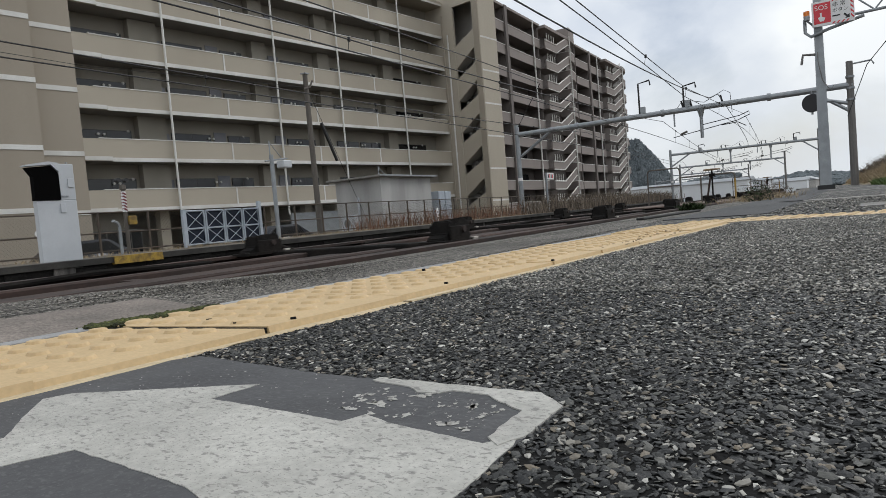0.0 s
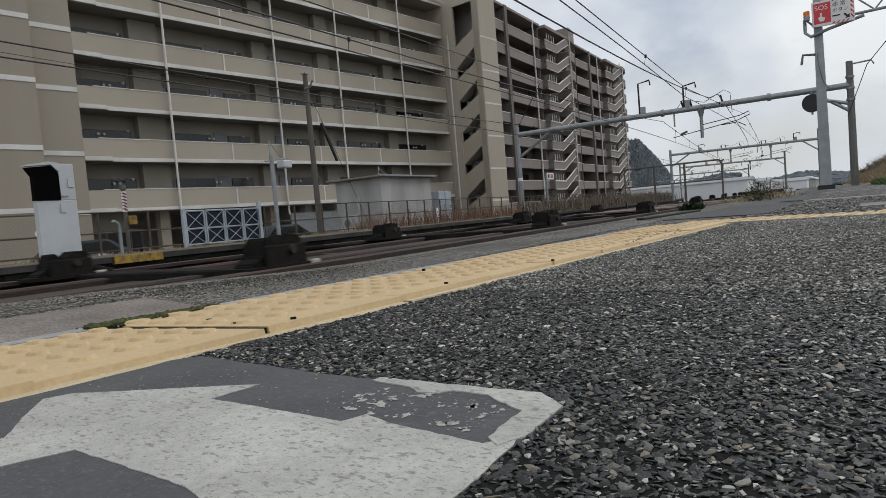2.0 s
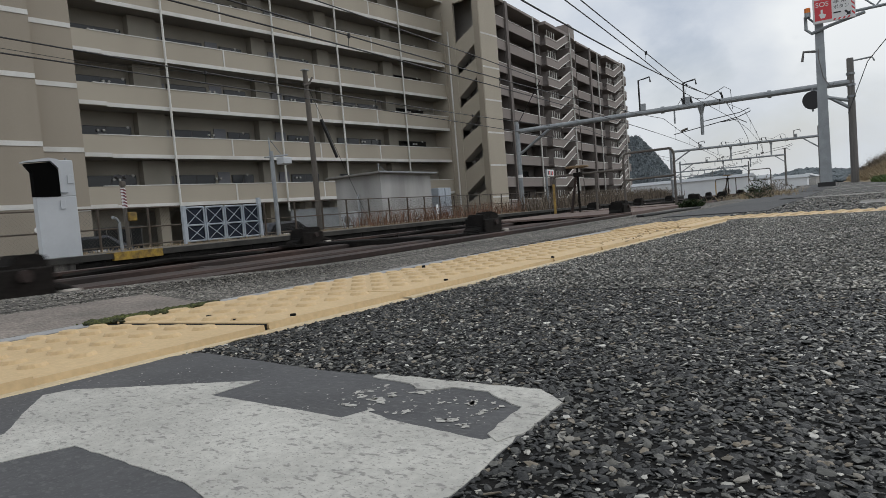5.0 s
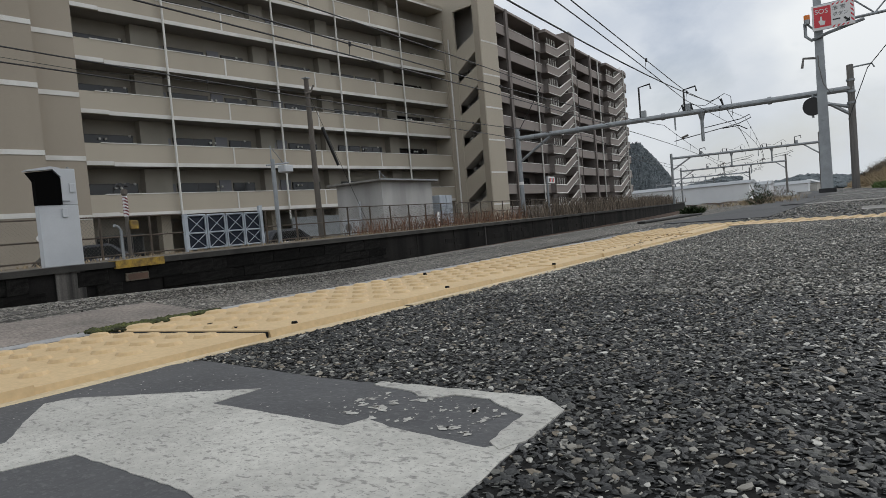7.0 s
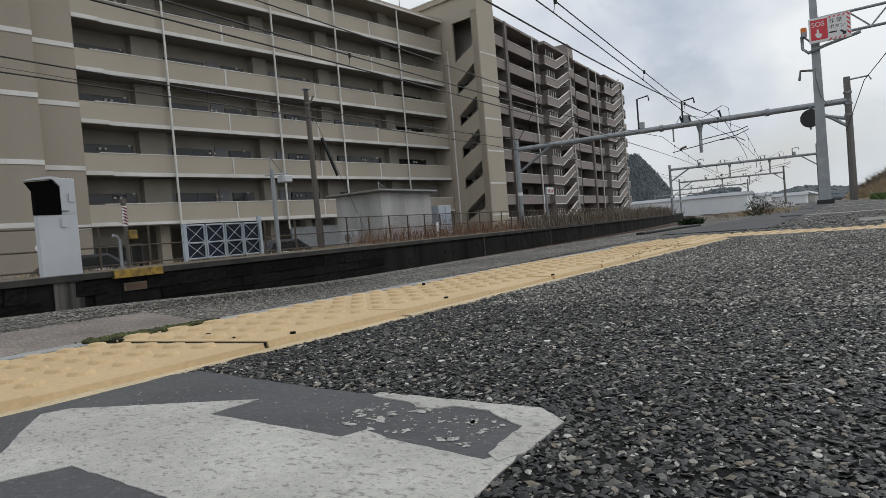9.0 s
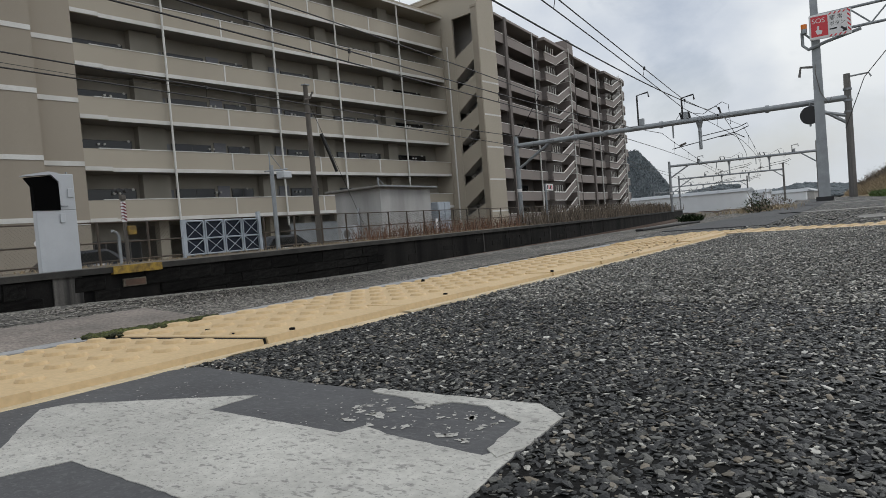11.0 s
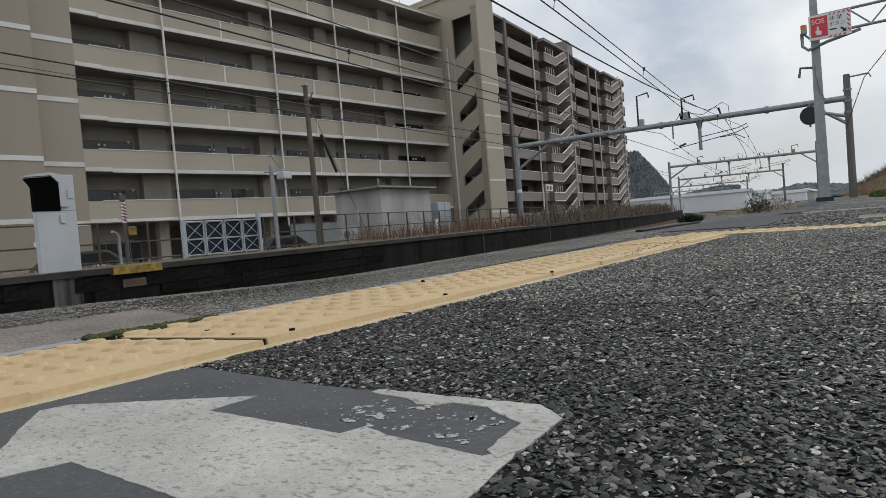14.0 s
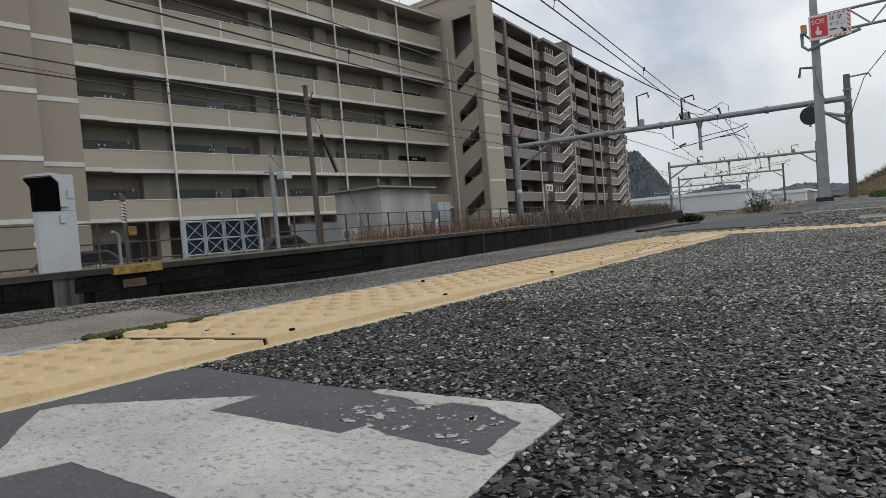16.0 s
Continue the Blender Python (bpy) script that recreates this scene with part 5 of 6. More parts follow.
def make_hut():
    h = thing("relay_hut", along(25.0, 19.3, OPP_Z), "small stained concrete relay hut with a flat roof", "hut")
    bm = bx(0, 4.6, 0, 2.9, -0.05, 2.5)
    part("wall", bm, M["hut"], h)
    part("roof", bx(-0.4, 4.85, -0.3, 3.2, 2.5, 2.6, bevel=0.02), M["kerb"], h, "thin pale concrete roof slab")
    part("fascia", bx(-0.42, 4.87, -0.32, -0.3, 2.54, 2.61), M["galv"], h)
    part("vent_pipe", rod(bmesh.new(), (-0.1, 1.4, 0.2), (-0.1, 1.4, 1.6), 0.06, 8), M["white"], h)
    bm = bmesh.new()
    rod(bm, (0.2, 0.2, 2.62), (0.2, 0.2, 3.05), 0.03, 6)
    rod(bm, (0.2, 0.2, 3.0), (0.75, 0.2, 2.62), 0.025, 6)
    part("roof_bracket", bm, M["galv"], h)
    a = thing("air_conditioner", along(24.1, 20.6, OPP_Z, 90), "grey outdoor air conditioner unit with a round fan", "air conditioner")
    part("case", bx(-0.42, 0.42, 0, 0.32, -0.05, 0.75, bevel=0.02), M["white"], a)
    part("fan_grille", rod(bmesh.new(), (0, 0.32, 0.35), (0, 0.335, 0.35), 0.2, 20), M["pole_grey"], a)
    part("fan_guard", tube(bmesh.new(), [(0.2 * math.cos(q), 0.34, 0.35 + 0.2 * math.sin(q)) for q in [i * math.pi / 10 for i in range(21)]], 0.015), M["galv"], a)
    for i, s in enumerate((30.4, 31.15)):
        c = thing("equipment_cabinet", along(s, 19.2, OPP_Z), "pale blue steel trackside equipment cabinet", "cabinet", "cabinets by the hut")
        part("body", bx(0, 0.7, 0, 0.5, -0.1, 1.75, bevel=0.02), M["steel_blue"], c)
        part("door", bx(0.04, 0.66, -0.015, 0.0, 0.1, 1.68), M["steel_blue"], c)
        part("handle", bx(0.55, 0.6, -0.04, -0.015, 0.8, 1.0), M["galv"], c)
    m = thing("marker_post", along(26.6, 17.1, OPP_Z), "white trackside marker post", "marker post")
    part("post", bx(-0.09, 0.09, -0.03, 0.03, 0, 0.75, bevel=0.02), M["sign_white"], m)
    for z in (0.2, 0.35, 0.5):
        part("lettering_bar", bx(-0.04, 0.04, -0.034, -0.03, z, z + 0.09), M["wire"], m)


def make_poles():
    p = thing("utility_pole", along(19.75, 18.9, OPP_Z), "dark weathered wooden utility pole", "pole")
    part("pole", rod(bmesh.new(), (0.08, 0, -1.2), (0, 0, 6.7), 0.135, 14, 0.10), M["pole"], p)
    part("crossarm", tube(bmesh.new(), [(-0.25, -0.1, 6.05), (0.1, -0.1, 6.15), (0.3, -0.1, 6.45)], 0.04), M["pole"], p)
    part("pole_cap", bx(-0.13, 0.13, -0.13, 0.13, 6.7, 6.74), M["galv"], p)
    part("guy_guard", rod(bmesh.new(), (0.55, -0.15, 4.7), (1.25, -0.25, 3.1), 0.07, 10), M["black"], p, "black guard tube on the stay wire")
    part("stay_wire", rod(bmesh.new(), (0.05, -0.1, 5.9), (2.9, -0.5, -0.05), 0.01, 5), M["wire"], p)
    c = thing("camera_pole", along(15.55, 17.0, OPP_Z), "grey steel post with a bracket and a small white camera hood", "pole")
    part("post", rod(bmesh.new(), (0, 0, -0.05), (0, 0, 2.95), 0.075, 12), M["galv"], c)
    part("crossarm", rod(bmesh.new(), (-0.3, 0, 2.72), (0.75, 0, 2.85), 0.03, 6), M["galv"], c)
    part("strut", rod(bmesh.new(), (0.0, 0, 3.35), (0.5, 0, 2.82), 0.015, 6), M["galv"], c)
    part("mast_tip", rod(bmesh.new(), (-0.05, 0, 2.95), (-0.05, 0, 3.42), 0.025, 6), M["galv"], c)
    part("camera_hood", bx(0.38, 0.8, -0.18, 0.2, 2.5, 2.76, bevel=0.03), M["white"], c)
    s = thing("small_signal", along(39.3, 16.0, OPP_Z), "slim grey post with a small white indicator sign", "signal")
    part("post", rod(bmesh.new(), (0, 0, -0.05), (0, 0, 2.6), 0.07, 10), M["galv"], s)
    part("board", bx(0.1, 1.35, -0.05, 0.05, 2.15, 2.6, bevel=0.02), M["sign_white"], s)
    for k in range(4):
        part("lettering_bar", bx(0.2 + k * 0.27, 0.36 + k * 0.27, -0.055, -0.05, 2.25, 2.5), M["red"] if k % 2 else M["wire"], s)


def make_car(x, y, turn, label):
    c = thing("car", pose(x, y, GROUND_Z, 0, 0, turn), label, "car", "parked cars")
    prof = [(-2.1, 0.3), (-2.15, 0.8), (-1.85, 1.1), (-1.3, 1.62), (0.4, 1.66), (1.15, 1.12), (2.0, 0.85), (2.15, 0.5), (2.1, 0.3)]
    bm = prism(bmesh.new(), prof, -0.82, 0.82, "y")
    bmesh.ops.bevel(bm, geom=list(bm.edges), offset=0.07, segments=2, affect="EDGES")
    part("body", bm, M["car"], c, "", True)
    for side in (-1, 1):
        bm = prism(bmesh.new(), [(-1.55, 1.12), (-1.2, 1.52), (0.35, 1.56), (0.9, 1.12)], side * 0.825 - 0.01, side * 0.825 + 0.01, "y")
        part("side_window", bm, M["glass"], c)
        for x0 in (-1.3, 1.35):
            wh = part("wheel", rod(bmesh.new(), (x0, side * 0.68, 0.32), (x0, side * 0.85, 0.32), 0.32, 18), M["rubber"], c)
            part("rim", rod(bmesh.new(), (x0, side * 0.851, 0.32), (x0, side * 0.86, 0.32), 0.2, 14), M["galv"], wh)
    for y0 in (-0.6, 0.6):
        part("headlight", bx(2.05, 2.14, y0 - 0.18, y0 + 0.18, 0.6, 0.75), M["sign_white"], c)


# ---- overhead line ----
def make_gantry(s, o_left, o_right, z, detail, arms, bows, left_top=0.6):
    g = thing("line_gantry", pose(0, 0, 0), "grey steel pipe gantry carrying the overhead wires", "gantry", "overhead line gantries")
    base_l, base_r = OPP_Z, 0.0
    post = part("left_post", rod(bmesh.new(), C(s, o_left, base_l - 0.1), C(s, o_left, z + left_top), 0.15, 12), M["galv"], g)
    part("post_band", rod(bmesh.new(), C(s, o_left, 2.0), C(s, o_left, 2.2), 0.158, 12), M["sign_white"], post)
    part("right_post", rod(bmesh.new(), C(s, o_right, base_r - 0.1), C(s, o_right, z + 1.15), 0.18, 12, 0.15), M["pole_grey"], g)
    part("beam", rod(bmesh.new(), C(s, o_left - 0.1, z), C(s, o_right - 0.1, z), 0.15, 12), M["galv"], g)
    for f in (0.22, 0.5, 0.8):
        o = o_left + (o_right - o_left) * f
        part("beam_flange", rod(bmesh.new(), C(s, o - 0.09, z), C(s, o + 0.09, z), 0.2, 12), M["galv"], g)
    part("knee_brace", rod(bmesh.new(), C(s, o_left, z - 1.5), C(s, o_left - 2.2, z - 0.1), 0.09, 8), M["galv"], g)
    part("knee_brace", rod(bmesh.new(), C(s, o_right, z - 1.3), C(s, o_right + 1.6, z - 0.1), 0.08, 8), M["galv"], g)
    for oo, o in arms:
        bm = rod(bmesh.new(), C(s, oo, z - 0.1), C(s, oo, z - 1.65), 0.09, 8)
        rod(bm, C(s, oo, z - 0.1), C(s, oo, z - 0.5), 0.2, 8, 0.1)
        part("drop_arm", bm, M["galv"], g)
        arm = part("steady_arm", tube(bmesh.new(), [C(s, oo, z - 0.95), C(s, o + 0.2, z - 0.72), C(s, o - 0.25, z - 0.55), C(s, o - 0.3, z - 0.72), C(s, o + 0.3, z - 0.95), C(s, oo + 1.5, z - 1.45)], 0.022), M["wire"], g)
        part("register_arm", tube(bmesh.new(), [C(s, oo - 1.0, z - 1.1), C(s, o + 0.3, z - 1.05), C(s, o - 0.1, z - 1.3)], 0.022), M["wire"], arm)
        part("insulator", rod(bmesh.new(), C(s, oo + 0.75, z - 1.2), C(s, oo + 1.1, z - 1.32), 0.06, 8), M["pole"], arm)
        part("hanging_insulator", rod(bmesh.new(), C(s, oo + 1.4, z), C(s, oo + 1.4, z - 0.85), 0.045, 8), M["galv"], g)
        part("jumper_wire", tube(bmesh.new(), [C(s, oo + 1.2, z + 0.15), C(s, oo + 0.9, z + 0.55), C(s, oo - 0.2, z + 0.25), C(s, oo - 1.2, z + 0.75), C(s, oo - 1.5, z + 0.55), C(s, oo - 1.55, z - 0.5)], 0.016), M["wire"], g)
        for q in (0.9, 0.45, -1.1):
            part("pin_insulator", rod(bmesh.new(), C(s, oo + q, z + 0.13), C(s, oo + q + 0.08, z + 0.5), 0.05, 8), M["wire"], g)
    for o, h in bows:
        bm = bmesh.new()
        tube(bm, [C(s, o, z), C(s, o, z + h), C(s, o - 0.62, z + h + 0.1), C(s, o - 0.66, z + h - 0.18)], 0.05)
        part("hanger_frame", bm, M["wire"], g)
        part("frame_block", bx(-0.12, 0.12, -0.12, 0.14, 0.12, 0.5, along(s, o - 0.2, z)), M["galv"], g)
    if detail:
        o = o_right + 1.65
        r = part("round_signal", rod(bmesh.new(), C(s - 0.3, o, z - 0.65), C(s - 0.15, o, z - 0.65), 0.45, 24), M["wire"], g, "dark round signal plate hung under the beam")
        part("signal_bracket", rod(bmesh.new(), C(s - 0.1, o, z), C(s - 0.1, o, z - 1.2), 0.05, 8), M["galv"], r)
        part("outrigger", tube(bmesh.new(), [C(s, o_right, z + 1.0), C(s, o_right - 0.9, z + 1.05), C(s, o_right - 1.0, z + 0.85)], 0.04), M["galv"], g)
        part("post_brace", rod(bmesh.new(), C(s, o_right, z - 0.9), C(s, o_right + 1.5, z - 0.45), 0.09, 8), M["galv"], g)
        for dz in (0.35, -0.2, -0.75):
            part("post_clamp", rod(bmesh.new(), C(s, o_right, z + dz), C(s, o_right, z + dz + 0.1), 0.195, 12), M["galv"], g)
    return g


def wire(name, pts, r, label, parent=None):
    ob = link(name, tube(bmesh.new(), pts, r, 5), M["wire"])
    if parent is not None:
        ob.parent = parent
        return ob
    return tagged(ob, label, "wire", "overhead wires")


SUPPORTS = [-14.0, 37.3, 84.0, 128.0, 172.0, 220.0]


def make_catenary(off, zc, zm_mid, zm_sup, drift=0.0, r=0.015):
    c = thing("catenary", pose(0, 0, 0), "dark overhead contact and carrier wires with droppers", "overhead wire", "overhead wires")
    for a, b in zip(SUPPORTS, SUPPORTS[1:]):
        carrier, contact = [], []
        n = 24
        for i in range(n + 1):
            f = i / n
            s = a + (b - a) * f
            k = 4 * f * (1 - f)
            oo = off + drift * (min(s, 22) - max(0, min(s, 37) - 22) * 0.6)
            carrier.append(C(s, oo, zm_sup + (zm_mid - zm_sup) * k))
            contact.append(C(s, oo + 0.04, zc))
        wire("carrier_wire", carrier, r, "", c)
        wire("contact_wire", contact, r, "", c)
        for i in range(2, n - 1, 3):
            d = part("dropper", rod(bmesh.new(), contact[i], carrier[i], 0.006, 4), M["wire"], c)
            part("clip", rod(bmesh.new(), carrier[i] + Vector((0, 0, -0.04)), carrier[i] + Vector((0, 0, 0.04)), 0.03, 8), M["wire"], d)


def make_sign_mast():
    t = thing("sign_mast", along(23.5, 0.57), "tall tapered grey steel mast with a lattice sign arm", "mast")
    part("mast", rod(bmesh.new(), (0, 0, -0.05), (0, 0, 9.0), 0.235, 4, 0.115), M["galv"], t)
    part("foot_box", bx(-0.24, 0.24, -0.24, 0.24, -0.05, 0.14), M["wire"], t)
    for z, ye in ((5.95, -4.2), (5.35, -4.2)):
        part("arm_chord", rod(bmesh.new(), (0, 0.1, z - 0.1), (0, ye, z + 0.0), 0.045, 8), M["galv"], t)
    for k in range(6):
        y = -0.9 - k * 0.55
        part("lattice_bar", rod(bmesh.new(), (0, y, 5.27 if k % 2 else 5.87), (0, y - 0.55, 5.9 if k % 2 else 5.33), 0.025, 6), M["galv"], t)
    part("cable", tube(bmesh.new(), [(-0.22, 0.05, 4.3), (-0.26, 0.05, 4.0), (-0.24, -0.05, 3.4), (-0.25, -0.25, 3.05), (-0.25, -0.33, 3.2)], 0.014), M["pole_grey"], t)
    part("bent_pipe", tube(bmesh.new(), [(-0.2, 0.35, 5.35), (-0.2, 0.35, 4.95), (-0.2, 0.2, 4.8), (-0.2, -0.3, 4.95), (-0.2, -1.2, 5.15)], 0.05), M["galv"], t)
    part("loud_hailer", tube(bmesh.new(), [(-0.1, 0.1, 4.25), (-0.1, 0.45, 4.3), (-0.1, 0.5, 4.0)], 0.04), M["pole_grey"], t)
    part("step_bolts", rod(bmesh.new(), (-0.2, 0, 2.3), (0.2, 0.0, 2.3), 0.02, 6), M["galv"], t)
    s = thing("emergency_sign", along(23.2, 0.57, 0), "red and white SOS emergency button sign on the mast", "sign")
    y0, y1, z0, z1 = 0.15, -0.96, 5.03, 5.79
    part("panel", bx(-0.06, 0.0, y1, y0, z0, z1, bevel=0.01), M["sign_white"], s)
    ym = y0 - 0.50
    part("red_field", bx(-0.065, -0.061, ym, y0 - 0.05, z0 + 0.08, z1 - 0.06), M["red"], s)
    text(s, "SOS", 0.205, (-0.067, y0 - 0.075, z1 - 0.27), M["sign_white"])
    text(s, "非 常", 0.155, (-0.062, ym - 0.04, z1 - 0.24), M["wire"])
    text(s, "ボタン", 0.14, (-0.062, ym - 0.04, z1 - 0.41), M["wire"])
    bm = prism(bmesh.new(), [(ym + 0.15, z0 + 0.24), (ym + 0.18, z0 + 0.14), (ym + 0.29, z0 + 0.14), (ym + 0.34, z0 + 0.26), (ym + 0.29, z0 + 0.29), (ym + 0.285, z0 + 0.40), (ym + 0.235, z0 + 0.40), (ym + 0.235, z0 + 0.28)], -0.068, -0.066, "x")
    part("finger_symbol", bm, M["sign_white"], s)
    for k in range(5):
        z = z0 + 0.08 + k * 0.14
        part("hazard_bar", prism(bmesh.new(), [(y1 + 0.02, z), (y1 + 0.1, z + 0.09), (y1 + 0.1, z + 0.15), (y1 + 0.02, z + 0.06)], -0.0635, -0.0605, "x"), M["red"], s)
    for z in (z0 + 0.015, z1 - 0.075):
        for k in range(4):
            y = ym - 0.02 - k * 0.12
            part("hazard_bar", prism(bmesh.new(), [(y, z), (y - 0.05, z), (y - 0.1, z + 0.06), (y - 0.05, z + 0.06)], -0.0635, -0.0605, "x"), M["red"], s)
    part("lettering_bar", bx(-0.064, -0.062, ym - 0.24, ym - 0.04, z0 + 0.22, z0 + 0.26), M["wire"], s)
    bm = prism(bmesh.new(), [(ym - 0.36, z0 + 0.11), (ym - 0.48, z0 + 0.11), (ym - 0.48, z0 + 0.23), (ym - 0.44, z0 + 0.19), (ym - 0.36, z0 + 0.27), (ym - 0.32, z0 + 0.23), (ym - 0.40, z0 + 0.15)], -0.066, -0.062, "x")
    part("arrow_symbol", bm, M["wire"], s)
    l = thing("warning_lamp", along(23.2, 0.57, 0), "orange and green warning lamp beside the sign", "lamp")
    part("lamp_lens", rod(bmesh.new(), (-0.05, 0.29, 5.42), (-0.05, 0.29, 5.56), 0.085, 14), M["orange"], l)
    part("lamp_base", rod(bmesh.new(), (-0.05, 0.29, 5.28), (-0.05, 0.29, 5.42), 0.085, 14), M["galv"], l)
    part("lamp_bracket", rod(bmesh.new(), (-0.05, 0.29, 5.28), (0.1, 0.1, 5.1), 0.03, 6), M["galv"], l)


def text(parent, body, size, at, material):
    """Lettering that faces back along the line, as a thin mesh."""
    cu = bpy.data.curves.new("lettering", "FONT")
    cu.body, cu.size, cu.extrude = body, size, 0.001
    tmp = bpy.data.objects.new("lettering", cu)
    scene.collection.objects.link(tmp)
    dg = bpy.context.evaluated_depsgraph_get()
    me = bpy.data.meshes.new_from_object(tmp.evaluated_get(dg))
    bpy.data.objects.remove(tmp)
    me.materials.clear()
    me.materials.append(material)
    ob = new("lettering", me)
    ob.parent = parent
    ob.matrix_basis = pose(*at, 90, 0, -90)
    return ob


make_monitor_box()
make_switch_post()
make_fence()
make_gate()
make_hut()
make_poles()
make_car(11.4, 27.0, 3, "dark parked car behind the fence")
make_car(18.6, 24.0, 8, "dark parked car beside the gate")
make_gantry(37.3, 17.0, -0.78, 4.93, True, [(6.1, 4.0)], [(9.35, 1.85), (6.95, 1.3)])
make_gantry(84.0, 13.9, -2.1, 5.45, False, [(7.1, 5.0), (2.8, 0.9)], [(10.6, 0.8), (0.4, 0.9)])
for s_far, o_r in ((128.0, -3.0), (172.0, -3.0), (220.0, -3.0)):
    make_gantry(s_far, 14.5, o_r, 5.6, False, [(7.1, 5.0), (2.6, 0.9)], [(10.0, 0.8)])
make_catenary(3.36, 3.45, 3.62, 4.25, 0.047, 0.011)
make_catenary(TRACK_2, 3.52, 3.72, 4.45)
make_catenary(TRACK_3, 3.62, 3.85, 4.45)
wire("feeder_wire", [C(s, 5.6, 4.38 + 0.0018 * (s - 14) ** 2) for s in range(-14, 38, 3)] + [C(37.3, 5.2, 5.5)], 0.02, "thick dark feeder wire on the gantries")
wire("feeder_wire", [C(s, 14.0, 7.2) for s in range(-14, 36, 4)] + [C(37.3, 16.9, 5.4)], 0.022, "thick dark feeder wire beyond the tracks")
wire("feeder_wire", [C(37.3 + i * 4.67, 5.2, 5.5 - 0.6 * (4 * i / 10 * (1 - i / 10))) for i in range(11)], 0.02, "thick dark feeder wire on the gantries")
wire("signal_wire", [C(37.3, -1.5, 5.8), C(30, -2.6, 6.6), C(22, -4.0, 7.6)], 0.02, "thick dark cable to the gantry post")
wire("signal_wire", [C(37.3, -1.5, 5.8), C(37.1, -1.2, 5.0), C(37.0, -0.6, 3.4)], 0.02, "dark cable hanging at the gantry post")
wire("telephone_wire", [C(19.75, 18.8, 6.0), C(10, 18.6, 5.4), C(0, 18.4, 5.5), C(-10, 18.4, 5.9)], 0.008, "thin wire on the wooden pole")
make_sign_mast()


# ---- loose stones bedded in the asphalt ----
def inside(px, py, outline):
    ok = np.zeros(len(px), bool)
    for (a, b), (c, d) in zip(outline, outline[1:] + outline[:1]):
        cross = ((b > py) != (d > py)) & (px < (c - a) * (py - b) / (d - b + 1e-12) + a)
        ok ^= cross
    return ok


def stones(name, xs, ys, sizes, material, label, ico, seed, sink=0.3, raised=False, bed=0.0, flat=1.0):
    """Flat angular chips, each half bedded, joined into one mesh."""
    rng = np.random.default_rng(seed)
    bm = bmesh.new()
    if ico:
        bmesh.ops.create_icosphere(bm, subdivisions=1, radius=1.0)
    else:
        bmesh.ops.create_cube(bm, size=1.5)
        bmesh.ops.triangulate(bm, faces=bm.faces)
    base = np.array([v.co[:] for v in bm.verts])
    tri = np.array([[v.index for v in f.verts] for f in bm.faces])
    bm.free()
    n, k = len(xs), len(base)
    v = base[None] * rng.uniform(0.72, 1.2, (n, k, 1))
    v = v * np.stack([sizes * rng.uniform(0.8, 1.6, n), sizes * rng.uniform(0.6, 1.05, n), sizes * flat * rng.uniform(0.16, 0.42, n)], -1)[:, None]
    tx, ty = rng.normal(0, 0.24 * flat, n), rng.normal(0, 0.24 * flat, n)
    v[:, :, 2] += v[:, :, 0] * tx[:, None] + v[:, :, 1] * ty[:, None]
    a = rng.uniform(0, 2 * np.pi, n)
    c, s = np.cos(a)[:, None], np.sin(a)[:, None]
    x = v[:, :, 0] * c - v[:, :, 1] * s + xs[:, None]
    y = v[:, :, 0] * s + v[:, :, 1] * c + ys[:, None]
    z = bed + v[:, :, 2] + (sizes * rng.uniform(-0.25, sink, n))[:, None]
    if raised:
        z += np.array([lift(p, q - 0.06 * p) for p, q in zip(xs, ys)])[:, None]
    pts = np.stack([x, y, z], -1).reshape(-1, 3)
    faces = (tri[None] + (np.arange(n) * k)[:, None, None]).reshape(-1, 3)
    me = bpy.data.meshes.new(name)
    me.vertices.add(len(pts))
    me.vertices.foreach_set("co", pts.ravel())
    me.loops.add(faces.size)
    me.loops.foreach_set("vertex_index", faces.ravel().astype(np.int32))
    me.polygons.add(len(faces))
    me.polygons.foreach_set("loop_start", np.arange(0, faces.size, 3, dtype=np.int32))
    me.polygons.foreach_set("use_smooth", np.zeros(len(faces), bool))
    me.update(calc_edges=True)
    me.materials.append(material)
    return tagged(new(name, me), label, "gravel", kind="stuff")


